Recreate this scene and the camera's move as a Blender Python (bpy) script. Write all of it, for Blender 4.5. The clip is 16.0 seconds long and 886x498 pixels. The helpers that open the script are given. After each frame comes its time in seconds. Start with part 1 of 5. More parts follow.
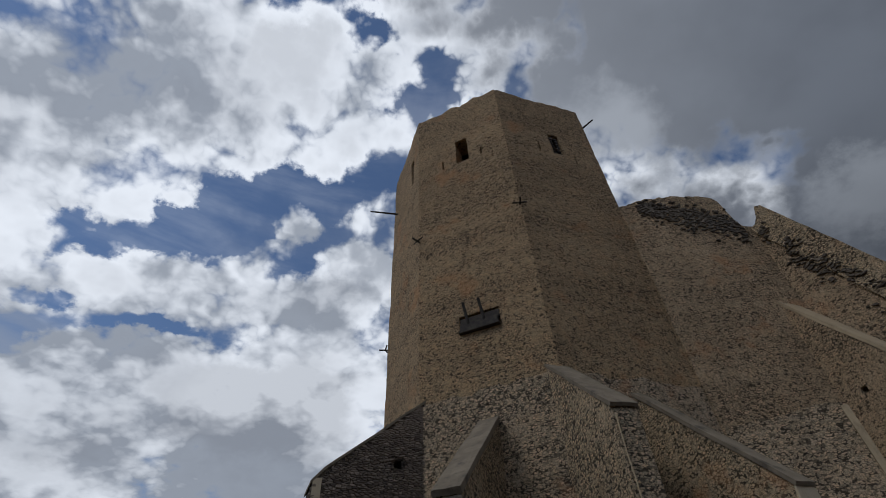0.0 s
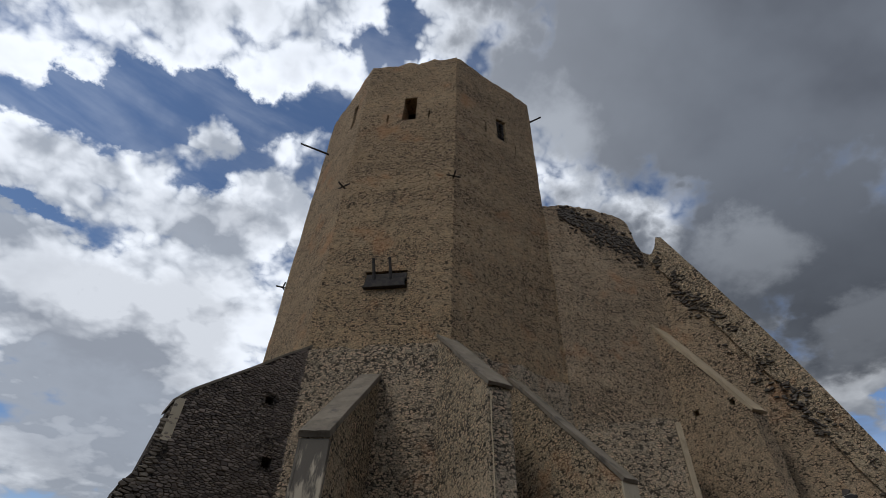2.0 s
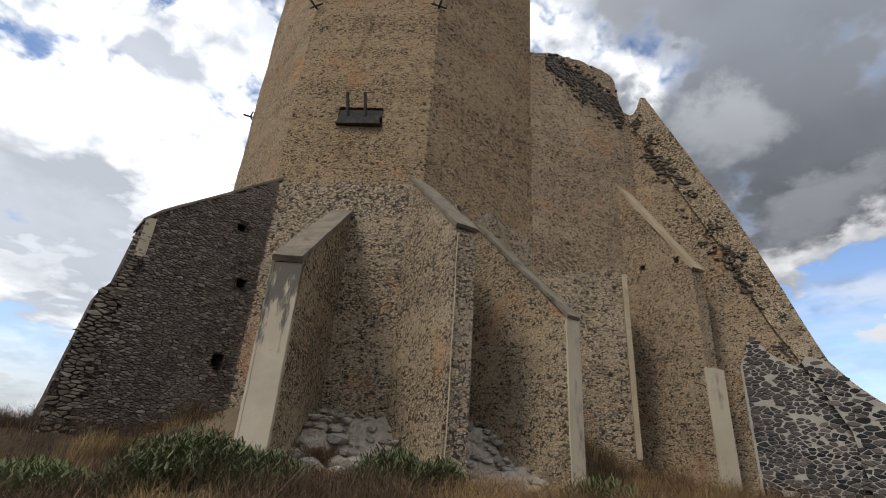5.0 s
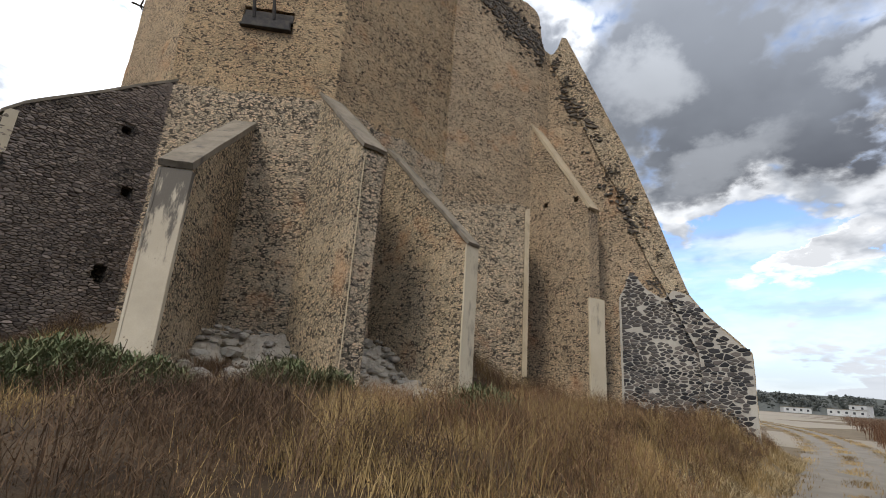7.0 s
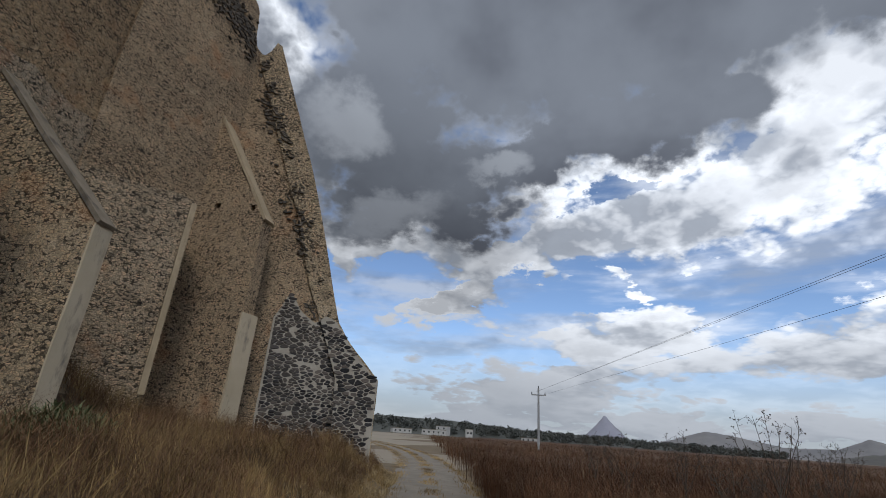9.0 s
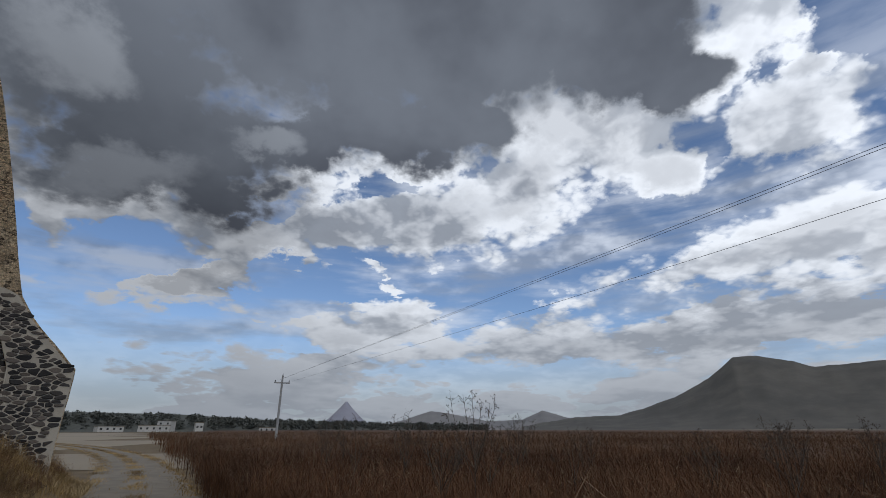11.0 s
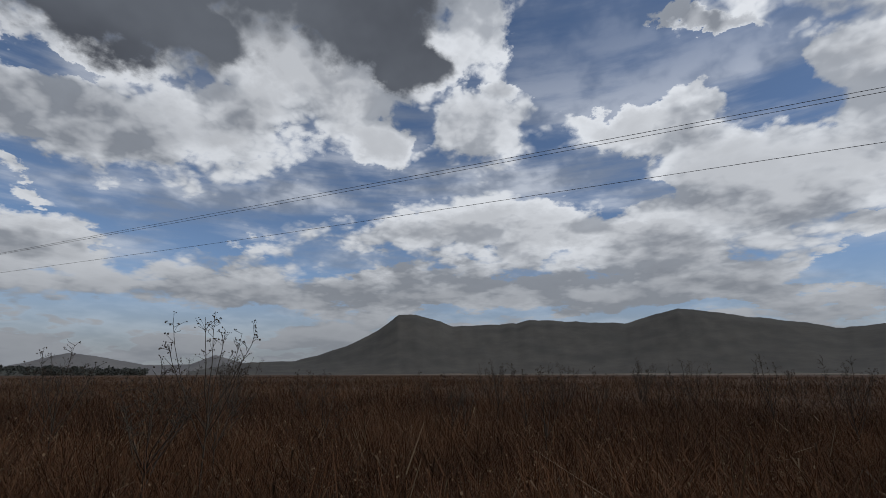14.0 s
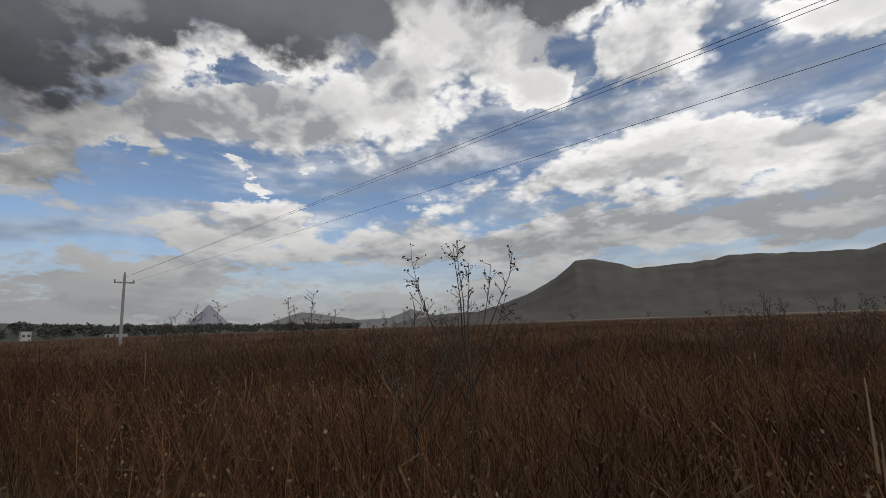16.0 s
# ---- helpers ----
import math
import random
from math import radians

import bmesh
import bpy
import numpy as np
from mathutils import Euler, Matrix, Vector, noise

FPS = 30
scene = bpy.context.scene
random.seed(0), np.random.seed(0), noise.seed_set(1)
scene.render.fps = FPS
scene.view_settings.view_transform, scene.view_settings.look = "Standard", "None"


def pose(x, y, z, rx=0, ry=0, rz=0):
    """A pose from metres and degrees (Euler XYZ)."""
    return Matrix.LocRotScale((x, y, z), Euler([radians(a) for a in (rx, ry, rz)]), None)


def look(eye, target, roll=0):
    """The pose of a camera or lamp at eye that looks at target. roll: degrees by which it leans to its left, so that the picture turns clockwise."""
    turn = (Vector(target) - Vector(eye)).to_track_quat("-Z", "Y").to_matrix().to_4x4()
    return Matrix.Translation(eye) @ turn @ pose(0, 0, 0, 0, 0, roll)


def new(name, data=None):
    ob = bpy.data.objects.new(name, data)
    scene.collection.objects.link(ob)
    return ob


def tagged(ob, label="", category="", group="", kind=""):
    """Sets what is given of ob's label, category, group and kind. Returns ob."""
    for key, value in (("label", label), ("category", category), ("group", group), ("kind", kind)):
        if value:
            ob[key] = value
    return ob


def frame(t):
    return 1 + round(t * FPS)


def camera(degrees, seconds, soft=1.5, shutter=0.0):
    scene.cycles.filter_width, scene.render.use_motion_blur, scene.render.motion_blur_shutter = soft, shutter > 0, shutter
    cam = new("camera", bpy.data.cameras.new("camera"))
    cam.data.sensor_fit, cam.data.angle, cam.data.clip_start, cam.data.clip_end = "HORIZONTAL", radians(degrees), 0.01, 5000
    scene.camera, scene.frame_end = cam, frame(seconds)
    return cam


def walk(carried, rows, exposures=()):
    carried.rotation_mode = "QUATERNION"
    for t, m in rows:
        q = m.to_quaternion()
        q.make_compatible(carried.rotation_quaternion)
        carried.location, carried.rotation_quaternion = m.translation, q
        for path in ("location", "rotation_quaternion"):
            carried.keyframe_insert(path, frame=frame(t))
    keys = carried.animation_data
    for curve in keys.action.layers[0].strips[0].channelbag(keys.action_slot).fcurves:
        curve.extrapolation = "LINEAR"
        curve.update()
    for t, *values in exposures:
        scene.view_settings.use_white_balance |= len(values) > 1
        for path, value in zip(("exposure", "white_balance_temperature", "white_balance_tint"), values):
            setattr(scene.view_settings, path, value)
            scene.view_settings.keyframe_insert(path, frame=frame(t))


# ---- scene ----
cam = camera(85.81, 16.0, soft=0.5)
PATH = [
    (0.0, pose(0.000, 0.000, 2.150, 134.99, 2.09, 1.64)),
    (0.5, pose(-0.036, -0.011, 2.156, 133.91, 0.90, -2.51)),
    (1.0, pose(-0.071, 0.016, 2.129, 132.95, 0.23, -7.36)),
    (1.5, pose(-0.092, 0.047, 2.117, 131.94, -0.69, -11.73)),
    (2.0, pose(-0.093, 0.088, 2.101, 130.67, -1.73, -15.51)),
    (2.5, pose(-0.097, 0.113, 2.070, 129.51, -2.35, -18.25)),
    (3.0, pose(-0.091, 0.136, 2.053, 128.38, -2.84, -20.05)),
    (3.5, pose(-0.107, 0.133, 2.012, 125.32, -3.22, -20.94)),
    (4.0, pose(-0.121, 0.173, 1.986, 120.96, -3.01, -20.60)),
    (6.5, pose(0.083, 0.032, 1.731, 106.02, -3.10, -24.00)),
    (7.0, pose(0.248, -0.024, 1.660, 105.98, -3.87, -30.77)),
    (7.5, pose(0.390, 0.018, 1.660, 106.74, -4.27, -40.30)),
    (8.0, pose(0.547, -0.020, 1.660, 108.06, -4.46, -50.44)),
    (8.5, pose(0.600, 0.045, 1.684, 109.60, -4.59, -59.99)),
    (9.0, pose(0.670, 0.098, 1.686, 111.17, -3.86, -70.60)),
    (9.5, pose(0.639, 0.001, 1.662, 112.16, -3.12, -79.20)),
    (12.0, pose(1.329, 0.034, 1.702, 108.22, 0.57, -109.96)),
    (12.5, pose(1.739, 0.076, 1.654, 107.31, 0.01, -115.54)),
    (13.0, pose(2.178, 0.069, 1.648, 106.75, -0.44, -122.91)),
    (13.5, pose(2.550, 0.102, 1.654, 106.30, -0.19, -129.34)),
    (14.0, pose(2.922, 0.135, 1.659, 104.71, 0.05, -135.30)),
    (14.5, pose(3.295, 0.168, 1.664, 102.17, -0.03, -139.04)),
    (15.0, pose(3.631, 0.030, 1.627, 99.94, 1.25, -138.49)),
    (15.5, pose(3.967, -0.109, 1.590, 98.14, 0.91, -131.42)),
    (16.0, pose(4.260, 0.033, 1.604, 99.02, 1.93, -114.12)),
]
# the phone brightens and darkens its picture on the way
EXPOSURES = [(0.0, -0.55, 6150, 10), (1.0, -0.46, 6150, 10), (2.0, -0.28, 6200, 10), (3.0, -0.13, 6350, 10), (3.5, -0.02, 6400, 10), (4.0, 0.16, 6500, 10), (6.5, 1.02, 6650, 10), (7.0, 1.02, 6500, 10), (7.5, 0.95, 6400, 10), (8.0, 0.74, 6400, 10), (8.5, 0.38, 6400, 10), (9.0, 0.1, 6250, 10), (9.5, -0.06, 6200, 10), (12.0, -0.36, 6200, 10), (13.0, -0.51, 6300, 10), (14.0, -0.68, 6350, 10), (15.0, -0.56, 6450, 10), (16.0, -0.28, 6950, 10)]
walk(cam, PATH, EXPOSURES)

# ---- world, sun ----
SUN_AZ, SUN_EL = -116.0, 50.0          # degrees: clockwise from +y, and above the horizon
scene.view_settings.exposure = 0.0


class Nodes:
    """Short spelling for node graphs."""

    def __init__(self, tree):
        self.t = tree

    def n(self, kind, **sets):
        node = self.t.nodes.new(kind)
        for k, v in sets.items():
            if k == "op":
                node.operation = v
            elif k == "blend":
                node.blend_type = v
            elif k == "mode":
                node.data_type = v
        return node

    def put(self, socket, value):
        if isinstance(value, bpy.types.NodeSocket):
            self.t.links.new(value, socket)
        elif isinstance(value, (tuple, list)) and len(value) == 3 and socket.type == "RGBA":
            socket.default_value = (*value, 1)
        else:
            socket.default_value = value

    def math(self, op, a, b=0.0, clamp=False):
        m = self.n("ShaderNodeMath", op=op)
        m.use_clamp = clamp
        self.put(m.inputs[0], a)
        self.put(m.inputs[1], b)
        return m.outputs[0]

    def vmath(self, op, a, b=(0, 0, 0)):
        m = self.n("ShaderNodeVectorMath", op=op)
        self.put(m.inputs[0], a)
        self.put(m.inputs[1], b)
        return m.outputs["Value"] if op in ("DOT_PRODUCT", "LENGTH") else m.outputs[0]

    def mix(self, f, a, b, blend="MIX"):
        m = self.n("ShaderNodeMix", mode="RGBA", blend=blend)
        self.put(m.inputs[0], f)
        self.put(m.inputs[6], a)
        self.put(m.inputs[7], b)
        return m.outputs[2]

    def ramp(self, x, lo, hi, a=0.0, b=1.0, smooth=True):
        m = self.n("ShaderNodeMapRange")
        m.interpolation_type = "SMOOTHSTEP" if smooth else "LINEAR"
        for i, v in enumerate((x, lo, hi, a, b)):
            self.put(m.inputs[i], v)
        return m.outputs[0]

    def noise(self, vec, scale, detail=4, rough=0.55, warp=0.0):
        m = self.n("ShaderNodeTexNoise")
        self.put(m.inputs["Vector"], vec)
        for k, v in (("Scale", scale), ("Detail", detail), ("Roughness", rough), ("Distortion", warp)):
            m.inputs[k].default_value = v
        return m.outputs["Fac"]

    def voronoi(self, vec, scale, feature="F1", rand=1.0):
        m = self.n("ShaderNodeTexVoronoi")
        m.feature = feature
        self.put(m.inputs["Vector"], vec)
        m.inputs["Scale"].default_value = scale
        m.inputs["Randomness"].default_value = rand
        return m


def heading(az, el):
    a, e = radians(az), radians(el)
    return (math.sin(a) * math.cos(e), math.cos(a) * math.cos(e), math.sin(e))


world = bpy.data.worlds.new("sky")
scene.world = world
world.use_nodes = True
world.node_tree.nodes.clear()
N = Nodes(world.node_tree)
sky = N.n("ShaderNodeTexSky")
sky.sky_type = "NISHITA"
sky.sun_disc = False
sky.sun_elevation, sky.sun_rotation = radians(SUN_EL), radians(SUN_AZ)
sky.altitude, sky.dust_density, sky.ozone_density = 2400, 0.6, 1.5
way = N.n("ShaderNodeTexCoord").outputs["Generated"]
sep = N.n("ShaderNodeSeparateXYZ")
N.put(sep.inputs[0], way)
rise = N.math("MULTIPLY", N.math("LOGARITHM", N.math("ADD", N.math("MULTIPLY", N.math("MAXIMUM", sep.outputs[2], 0.0), 4.0), 1.0), math.e), 1.1)
lay = N.n("ShaderNodeCombineXYZ")
for k, v in enumerate((sep.outputs[0], sep.outputs[1], rise)):
    N.put(lay.inputs[k], v)
tall = lay.outputs[0]
shift = N.vmath("ADD", tall, (-0.03, -0.01, 0.085))


def heaped(vec, octaves=4):
    """Noise with rounded lobes, as on heaped clouds."""
    total = N.math("ADD", N.noise(vec, 3.4, 9 if octaves > 3 else 4, 0.54, 0.05), -0.115)
    for size, gain in ((5.0, .30), (10.5, .20), (22.0, .12), (46.0, .07))[:octaves]:
        lobe = N.math("ABSOLUTE", N.math("SUBTRACT", N.noise(vec, size, 1, 0.4), 0.5))
        total = N.math("ADD", total, N.math("MULTIPLY", lobe, gain * 2))
    return total


body = heaped(tall)                                  # heaps of cloud
soft, over = heaped(tall, 3), heaped(shift, 3)       # smoother, and the same a little towards the light
broad = N.noise(tall, 1.5, 4, 0.5)
streak = N.noise(N.vmath("MULTIPLY", way, (1.0, 1.0, 6.0)), 2.2, 6, 0.55, 0.1)
# heaps of cloud and clearings: azimuth, elevation, two radii and the tilt in degrees, gain, brightness
CLOUDS_WEST = [
    (-54.9, 53.0, 15.3, 7.8, 46, 0.26, -0.1), (-36.5, 64.9, 4.0, 3.3, 31, 0.2, 0.3), (-20.6, 62.9, 6.8, 5.4, 16, 0.22, -0.15), (-22.3, 55.3, 9.4, 2.2, 31, 0.12, 0.0),
    (-27.7, 48.6, 12.6, 2.6, 31, -0.32, 0), (-36.2, 42.9, 5.0, 2.4, 35, -0.26, 0), (-43.7, 38.2, 3.3, 1.6, 27, -0.24, 0), (-49.4, 36.3, 2.5, 1.3, 31, -0.2, 0),
    (-48.8, 30.6, 2.7, 1.3, 27, -0.2, 0), (-19.0, 68.5, 3.0, 2.4, -24, -0.24, 0), (-41.7, 66.6, 2.5, 1.7, 37, -0.24, 0), (-6.4, 60.3, 2.0, 2.2, 3, -0.12, 0),
    (-37.4, 30.5, 4.4, 0.8, 18, -0.14, 0),
]
CLOUDS_LOW_WEST = [
    (-37.1, 34.9, 13.1, 2.9, 20, 0.12, 0.1), (-37.7, 24.2, 11.7, 4.7, 14, 0.3, -0.35), (-21.4, 24.8, 8.5, 4.6, 7, 0.3, 0.25), (-12.8, 42.0, 4.6, 4.0, 6, 0.22, 0.3),
    (-20.4, 37.9, 6.2, 2.9, 10, 0.2, -0.55), (-13.9, 28.4, 3.7, 1.5, 4, 0.1, -0.4), (-22.5, 47.6, 2.6, 2.2, -47, 0.2, 0.1), (-40.3, 17.7, 8.6, 2.8, 11, 0.2, -0.3),
    (-21.7, 28.3, 8.3, 6.1, 27, 0.3, 0.25), (-20, 17, 9, 6, 10, 0.2, -1.4), (-37.3, 41.7, 3.6, 2.8, 49, -0.2, 0), (-21.9, 43.3, 6.5, 2.6, 55, -0.12, 0),
    (60.6, 16.7, 3.5, 2.1, 13, -0.35, 0),
]
CLOUDS_NORTH = [
    (-10, 33, 7, 9, 0, 0.3, 0.2), (-64, 20, 14, 9, 0, 0.25, -0.9),
    (63.3, 14.8, 3.4, 1.6, -2, -0.34, 0), (67.3, 16.6, 5.9, 0.8, 5, -0.34, 0), (77.2, 24.0, 2.2, 1.9, -12, -0.25, 0), (81.1, 16.8, 4.4, 1.5, -9, -0.32, 0),
    (72.2, 15.5, 6.4, 1.0, 9, 0.3, 0.2), (58.8, 18.4, 2.4, 3.8, -2, 0.25, 0.3), (74.2, 9.6, 12.0, 1.2, -1, -0.16, 0), (72.2, 20.0, 6.9, 1.7, -2, 0.18, 0.0),
]
CLOUDS_EAST = [
    (119.8, 33.4, 5.9, 3.2, -4, 0.3, 0.35), (108.4, 27.7, 5.3, 3.6, 5, 0.25, 0.3), (93.5, 23.0, 9.4, 3.6, 2, 0.22, 0.05), (77.5, 24.5, 4.1, 1.8, 4, 0.16, 0.2),
    (69.0, 15.1, 5.6, 1.0, 16, 0.34, 0.3), (92.2, 16.4, 2.9, 0.9, -1, 0.28, 0.2), (90.4, 12.4, 7.0, 1.4, 1, 0.2, 0.1), (57.6, 15.9, 1.8, 2.2, 9, 0.2, 0.1),
    (62.9, 15.4, 5.7, 1.6, 8, -0.34, 0), (80.8, 16.4, 7.4, 1.1, 3, -0.3, 0), (100.2, 16.5, 7.1, 1.4, 2, -0.3, 0), (67.5, 11.2, 9.5, 1.0, 5, -0.16, 0),
    (76.1, 23.4, 2.7, 1.1, 4, -0.18, 0),
]
CLOUDS_SOUTH_EAST = [
    (140.0, 38.4, 3.5, 4.7, -34, 0.3, 0.45), (112.1, 34.5, 3.9, 1.9, 2, 0.25, 0.25), (122.2, 33.4, 6.4, 1.9, -4, 0.25, 0.15), (126.4, 27.4, 4.9, 3.2, -35, 0.32, 0.35),
    (115.2, 29.4, 6.6, 2.9, 0, 0.22, -0.15), (97.9, 24.7, 12.2, 3.5, 8, 0.2, -0.45), (80.9, 20.8, 7.2, 2.8, 14, 0.2, -0.35), (93.0, 16.3, 2.7, 0.9, -15, 0.28, 0.2),
    (93.6, 11.4, 8.1, 1.6, 5, 0.16, 0.0), (72.9, 16.4, 3.5, 0.9, 15, 0.16, 0.1), (100.1, 15.8, 11.8, 1.4, -4, -0.32, 0), (79.1, 24.9, 5.6, 1.3, 17, -0.26, 0),
    (91.5, 28.2, 3.5, 0.7, 12, -0.22, 0),
]
CLOUDS_SOUTH = [
    (121.1, 21.7, 13.1, 2.7, 8, -0.14, 0), (84.5, 15.0, 5.6, 1.3, 9, -0.2, 0), (133.4, 28.5, 1.1, 3.7, -19, -0.14, 0), (138.0, 34.5, 3.6, 1.5, 18, -0.2, 0),
    (142.4, 32.6, 2.4, 1.0, -5, 0.34, 0.3), (116.6, 9.3, 15.5, 2.4, 0, 0.2, -0.35), (128.5, 26.8, 3.7, 3.5, -36, 0.2, 0.3), (138.7, 28.4, 4.2, 2.8, -19, 0.3, 0.3),
    (160.0, 26.8, 6.5, 2.5, -15, 0.34, 0.3), (165.3, 29.1, 2.2, 0.9, -3, 0.24, 0.2), (171.1, 19.5, 9.5, 3.7, -12, 0.34, -0.15), (-178.2, 21.2, 4.2, 4.0, -6, 0.3, 0.3),
]
CLOUDS_FAR_SOUTH = [
    (-179.9, 27.4, 2.7, 2.8, 16, 0.25, 0.3), (-175.4, 28.3, 2.2, 2.5, -26, 0.25, 0.3), (143.7, 16.8, 16.1, 2.6, -1, 0.36, 0.4), (163.1, 12.2, 10.8, 2.4, -18, 0.36, 0.1),
    (147.0, 9.8, 23.2, 2.3, -1, 0.3, -0.5), (173.1, 6.5, 10.3, 1.0, -7, 0.24, 0.25), (178.8, 12.8, 2.3, 0.7, -10, 0.28, 0.2), (168.5, 34.9, 5.6, 0.9, -18, 0.4, -0.7),
    (155.1, 34.0, 8.9, 3.6, -18, -0.46, 0), (171.9, 30.0, 3.9, 3.1, -18, -0.38, 0), (158.1, 19.8, 2.8, 0.9, -27, -0.26, 0), (177.5, 9.0, 6.0, 2.2, 6, -0.46, 0),
    (-178.0, 11.1, 1.9, 2.5, -10, -0.36, 0),
]
# the great dark cloud overhead: azimuth, elevation, two radii, tilt
DECK = [
    (91.6, 48.4, 26.5, 14.6, 18), (123.4, 41.3, 8.9, 6.3, 13), (78.5, 32.6, 19.0, 4.7, 17), (86.3, 47.0, 29.2, 14.9, 6), (63.7, 27.5, 12.1, 5.4, 25),
    (94.1, 35.2, 13.2, 5.0, 4), (128.0, 37.6, 6.8, 3.5, -22), (50.1, 51.2, 23.1, 10.7, -46), (60.9, 35.5, 13.0, 13.0, -23), (69.2, 30.6, 11.3, 8.6, -18),
    (95, 72, 30, 24, 0), (28, 34, 14, 13, 0),
]


torn = N.n("ShaderNodeTexNoise")
N.put(torn.inputs["Vector"], tall)
torn.inputs["Scale"].default_value, torn.inputs["Detail"].default_value, torn.inputs["Roughness"].default_value = 5.5, 7, 0.62
ragged_way = N.vmath("ADD", way, N.vmath("MULTIPLY", N.vmath("SUBTRACT", torn.outputs["Color"], (.5, .5, .5)), (.20, .20, .20)))


def oval(az, el, wide, tall_r, tilt):
    """Squared distance from the middle of an oval in the sky; 1 on its rim."""
    a, e, t = radians(az), radians(el), radians(tilt)
    east, up = Vector((math.cos(a), -math.sin(a), 0)), Vector((-math.sin(a) * math.sin(e), -math.cos(a) * math.sin(e), math.cos(e)))
    u = (east * math.cos(t) + up * math.sin(t)) / math.sin(radians(wide))
    v = (up * math.cos(t) - east * math.sin(t)) / math.sin(radians(tall_r))
    du, dv = N.vmath("DOT_PRODUCT", ragged_way, tuple(u)), N.vmath("DOT_PRODUCT", ragged_way, tuple(v))
    return N.math("ADD", N.math("MULTIPLY", du, du), N.math("MULTIPLY", dv, dv))


cover, tone_up = 0.0, 0.0
for cloud_list in (CLOUDS_WEST, CLOUDS_LOW_WEST, CLOUDS_NORTH, CLOUDS_EAST, CLOUDS_SOUTH_EAST, CLOUDS_SOUTH, CLOUDS_FAR_SOUTH):
    for az, el, wide, tall_r, tilt, gain, shine in cloud_list:
        q = oval(az, el, wide, tall_r, tilt)
        cover = N.math("ADD", cover, N.ramp(q, 2.0, 0.1, 0.0, gain * .85))
        if shine:
            tone_up = N.math("ADD", tone_up, N.ramp(q, 2.0, 0.1, 0.0, shine * .6))
lobes = -1.0
for row in DECK:
    lobes = N.math("MAXIMUM", lobes, N.math("MULTIPLY", N.math("SUBTRACT", 1.0, oval(*row)), 0.13))
edge = N.math("ADD", lobes, N.math("ADD", N.math("MULTIPLY", N.math("SUBTRACT", body, 0.5), 0.30), N.math("MULTIPLY", N.math("SUBTRACT", broad, 0.5), 0.12)))
deck = N.ramp(edge, -0.04, 0.05)
rim = N.ramp(edge, -0.10, -0.02, 0.0, 0.16)
dens = N.math("ADD", N.math("ADD", N.math("ADD", body, cover), rim), N.math("MULTIPLY", N.math("SUBTRACT", broad, 0.5), 0.3))
veil = N.ramp(dens, 0.425, 0.60)
wisp = N.ramp(streak, 0.42, 0.64, 0.0, 0.62)
wisp = N.math("MULTIPLY", wisp, N.ramp(sep.outputs[2], 0.62, 0.40, 0.22, 1.0))
thick = N.ramp(dens, 0.54, 0.98)
glow = N.ramp(N.math("ADD", N.math("SUBTRACT", soft, over), N.math("MULTIPLY", N.math("SUBTRACT", body, soft), 1.3)), -0.15, 0.15)
glow = N.math("ADD", glow, tone_up, clamp=True)
sunward = N.ramp(N.vmath("DOT_PRODUCT", way, heading(SUN_AZ, SUN_EL)), -0.5, 0.75, 0.92, 1.10)
white = N.mix(glow, (0.52, 0.565, 0.64), (1.42, 1.46, 1.52))
shade = N.mix(glow, (0.44, 0.475, 0.54), (1.02, 1.05, 1.10))
deep = N.mix(N.ramp(N.noise(tall, 2.3, 5, 0.5), 0.33, 0.62), (0.255, 0.28, 0.325), (0.14, 0.153, 0.184))
puffs = N.mix(1.0, N.mix(thick, white, shade), sunward, blend="MULTIPLY")
deep = N.mix(N.ramp(N.vmath("DOT_PRODUCT", way, heading(-15, 55)), 0.66, 0.99, 0.0, 0.55), deep, (0.66, 0.70, 0.77))
# thin places in the dark cloud
for row, share in (((32, 53, 4.5, 5, 20), .7), ((54, 34, 3.6, 2.8, 10), .5), ((75.4, 31.5, 3.4, 1.4, 5), .35), ((62, 24, 6, 2.0, 20), .4)):
    deep = N.mix(N.ramp(N.math("ADD", oval(*row), N.math("MULTIPLY", N.math("SUBTRACT", body, .5), 3.0)), 2.2, 0.0, 0.0, share), deep, (0.72, 0.76, 0.82))
cloud = N.mix(deck, puffs, deep)
# thinner, duller cloud low in the north
cloud = N.mix(1.0, cloud, N.ramp(N.vmath("DOT_PRODUCT", way, heading(55, 8)), 0.80, 0.97, 1.0, 0.54), blend="MULTIPLY")
haze = N.ramp(sep.outputs[2], 0.02, 0.22, 1.0, 0.0)
low = N.ramp(sep.outputs[2], 0.03, 0.29, 0.85, 0.0)
bg_sky, bg_cloud = N.n("ShaderNodeBackground"), N.n("ShaderNodeBackground")
N.put(bg_sky.inputs[0], sky.outputs[0])
bg_sky.inputs[1].default_value = 0.14
N.put(bg_cloud.inputs[0], N.mix(low, cloud, (0.44, 0.47, 0.515)))
bg_cloud.inputs[1].default_value = 0.78
both = N.n("ShaderNodeMixShader")
N.put(both.inputs[0], N.math("MAXIMUM", N.math("MAXIMUM", N.math("MAXIMUM", veil, deck), wisp), N.math("MULTIPLY", haze, 0.92)))
N.put(both.inputs[1], bg_sky.outputs[0])
N.put(both.inputs[2], bg_cloud.outputs[0])
N.put(N.n("ShaderNodeOutputWorld").inputs[0], both.outputs[0])

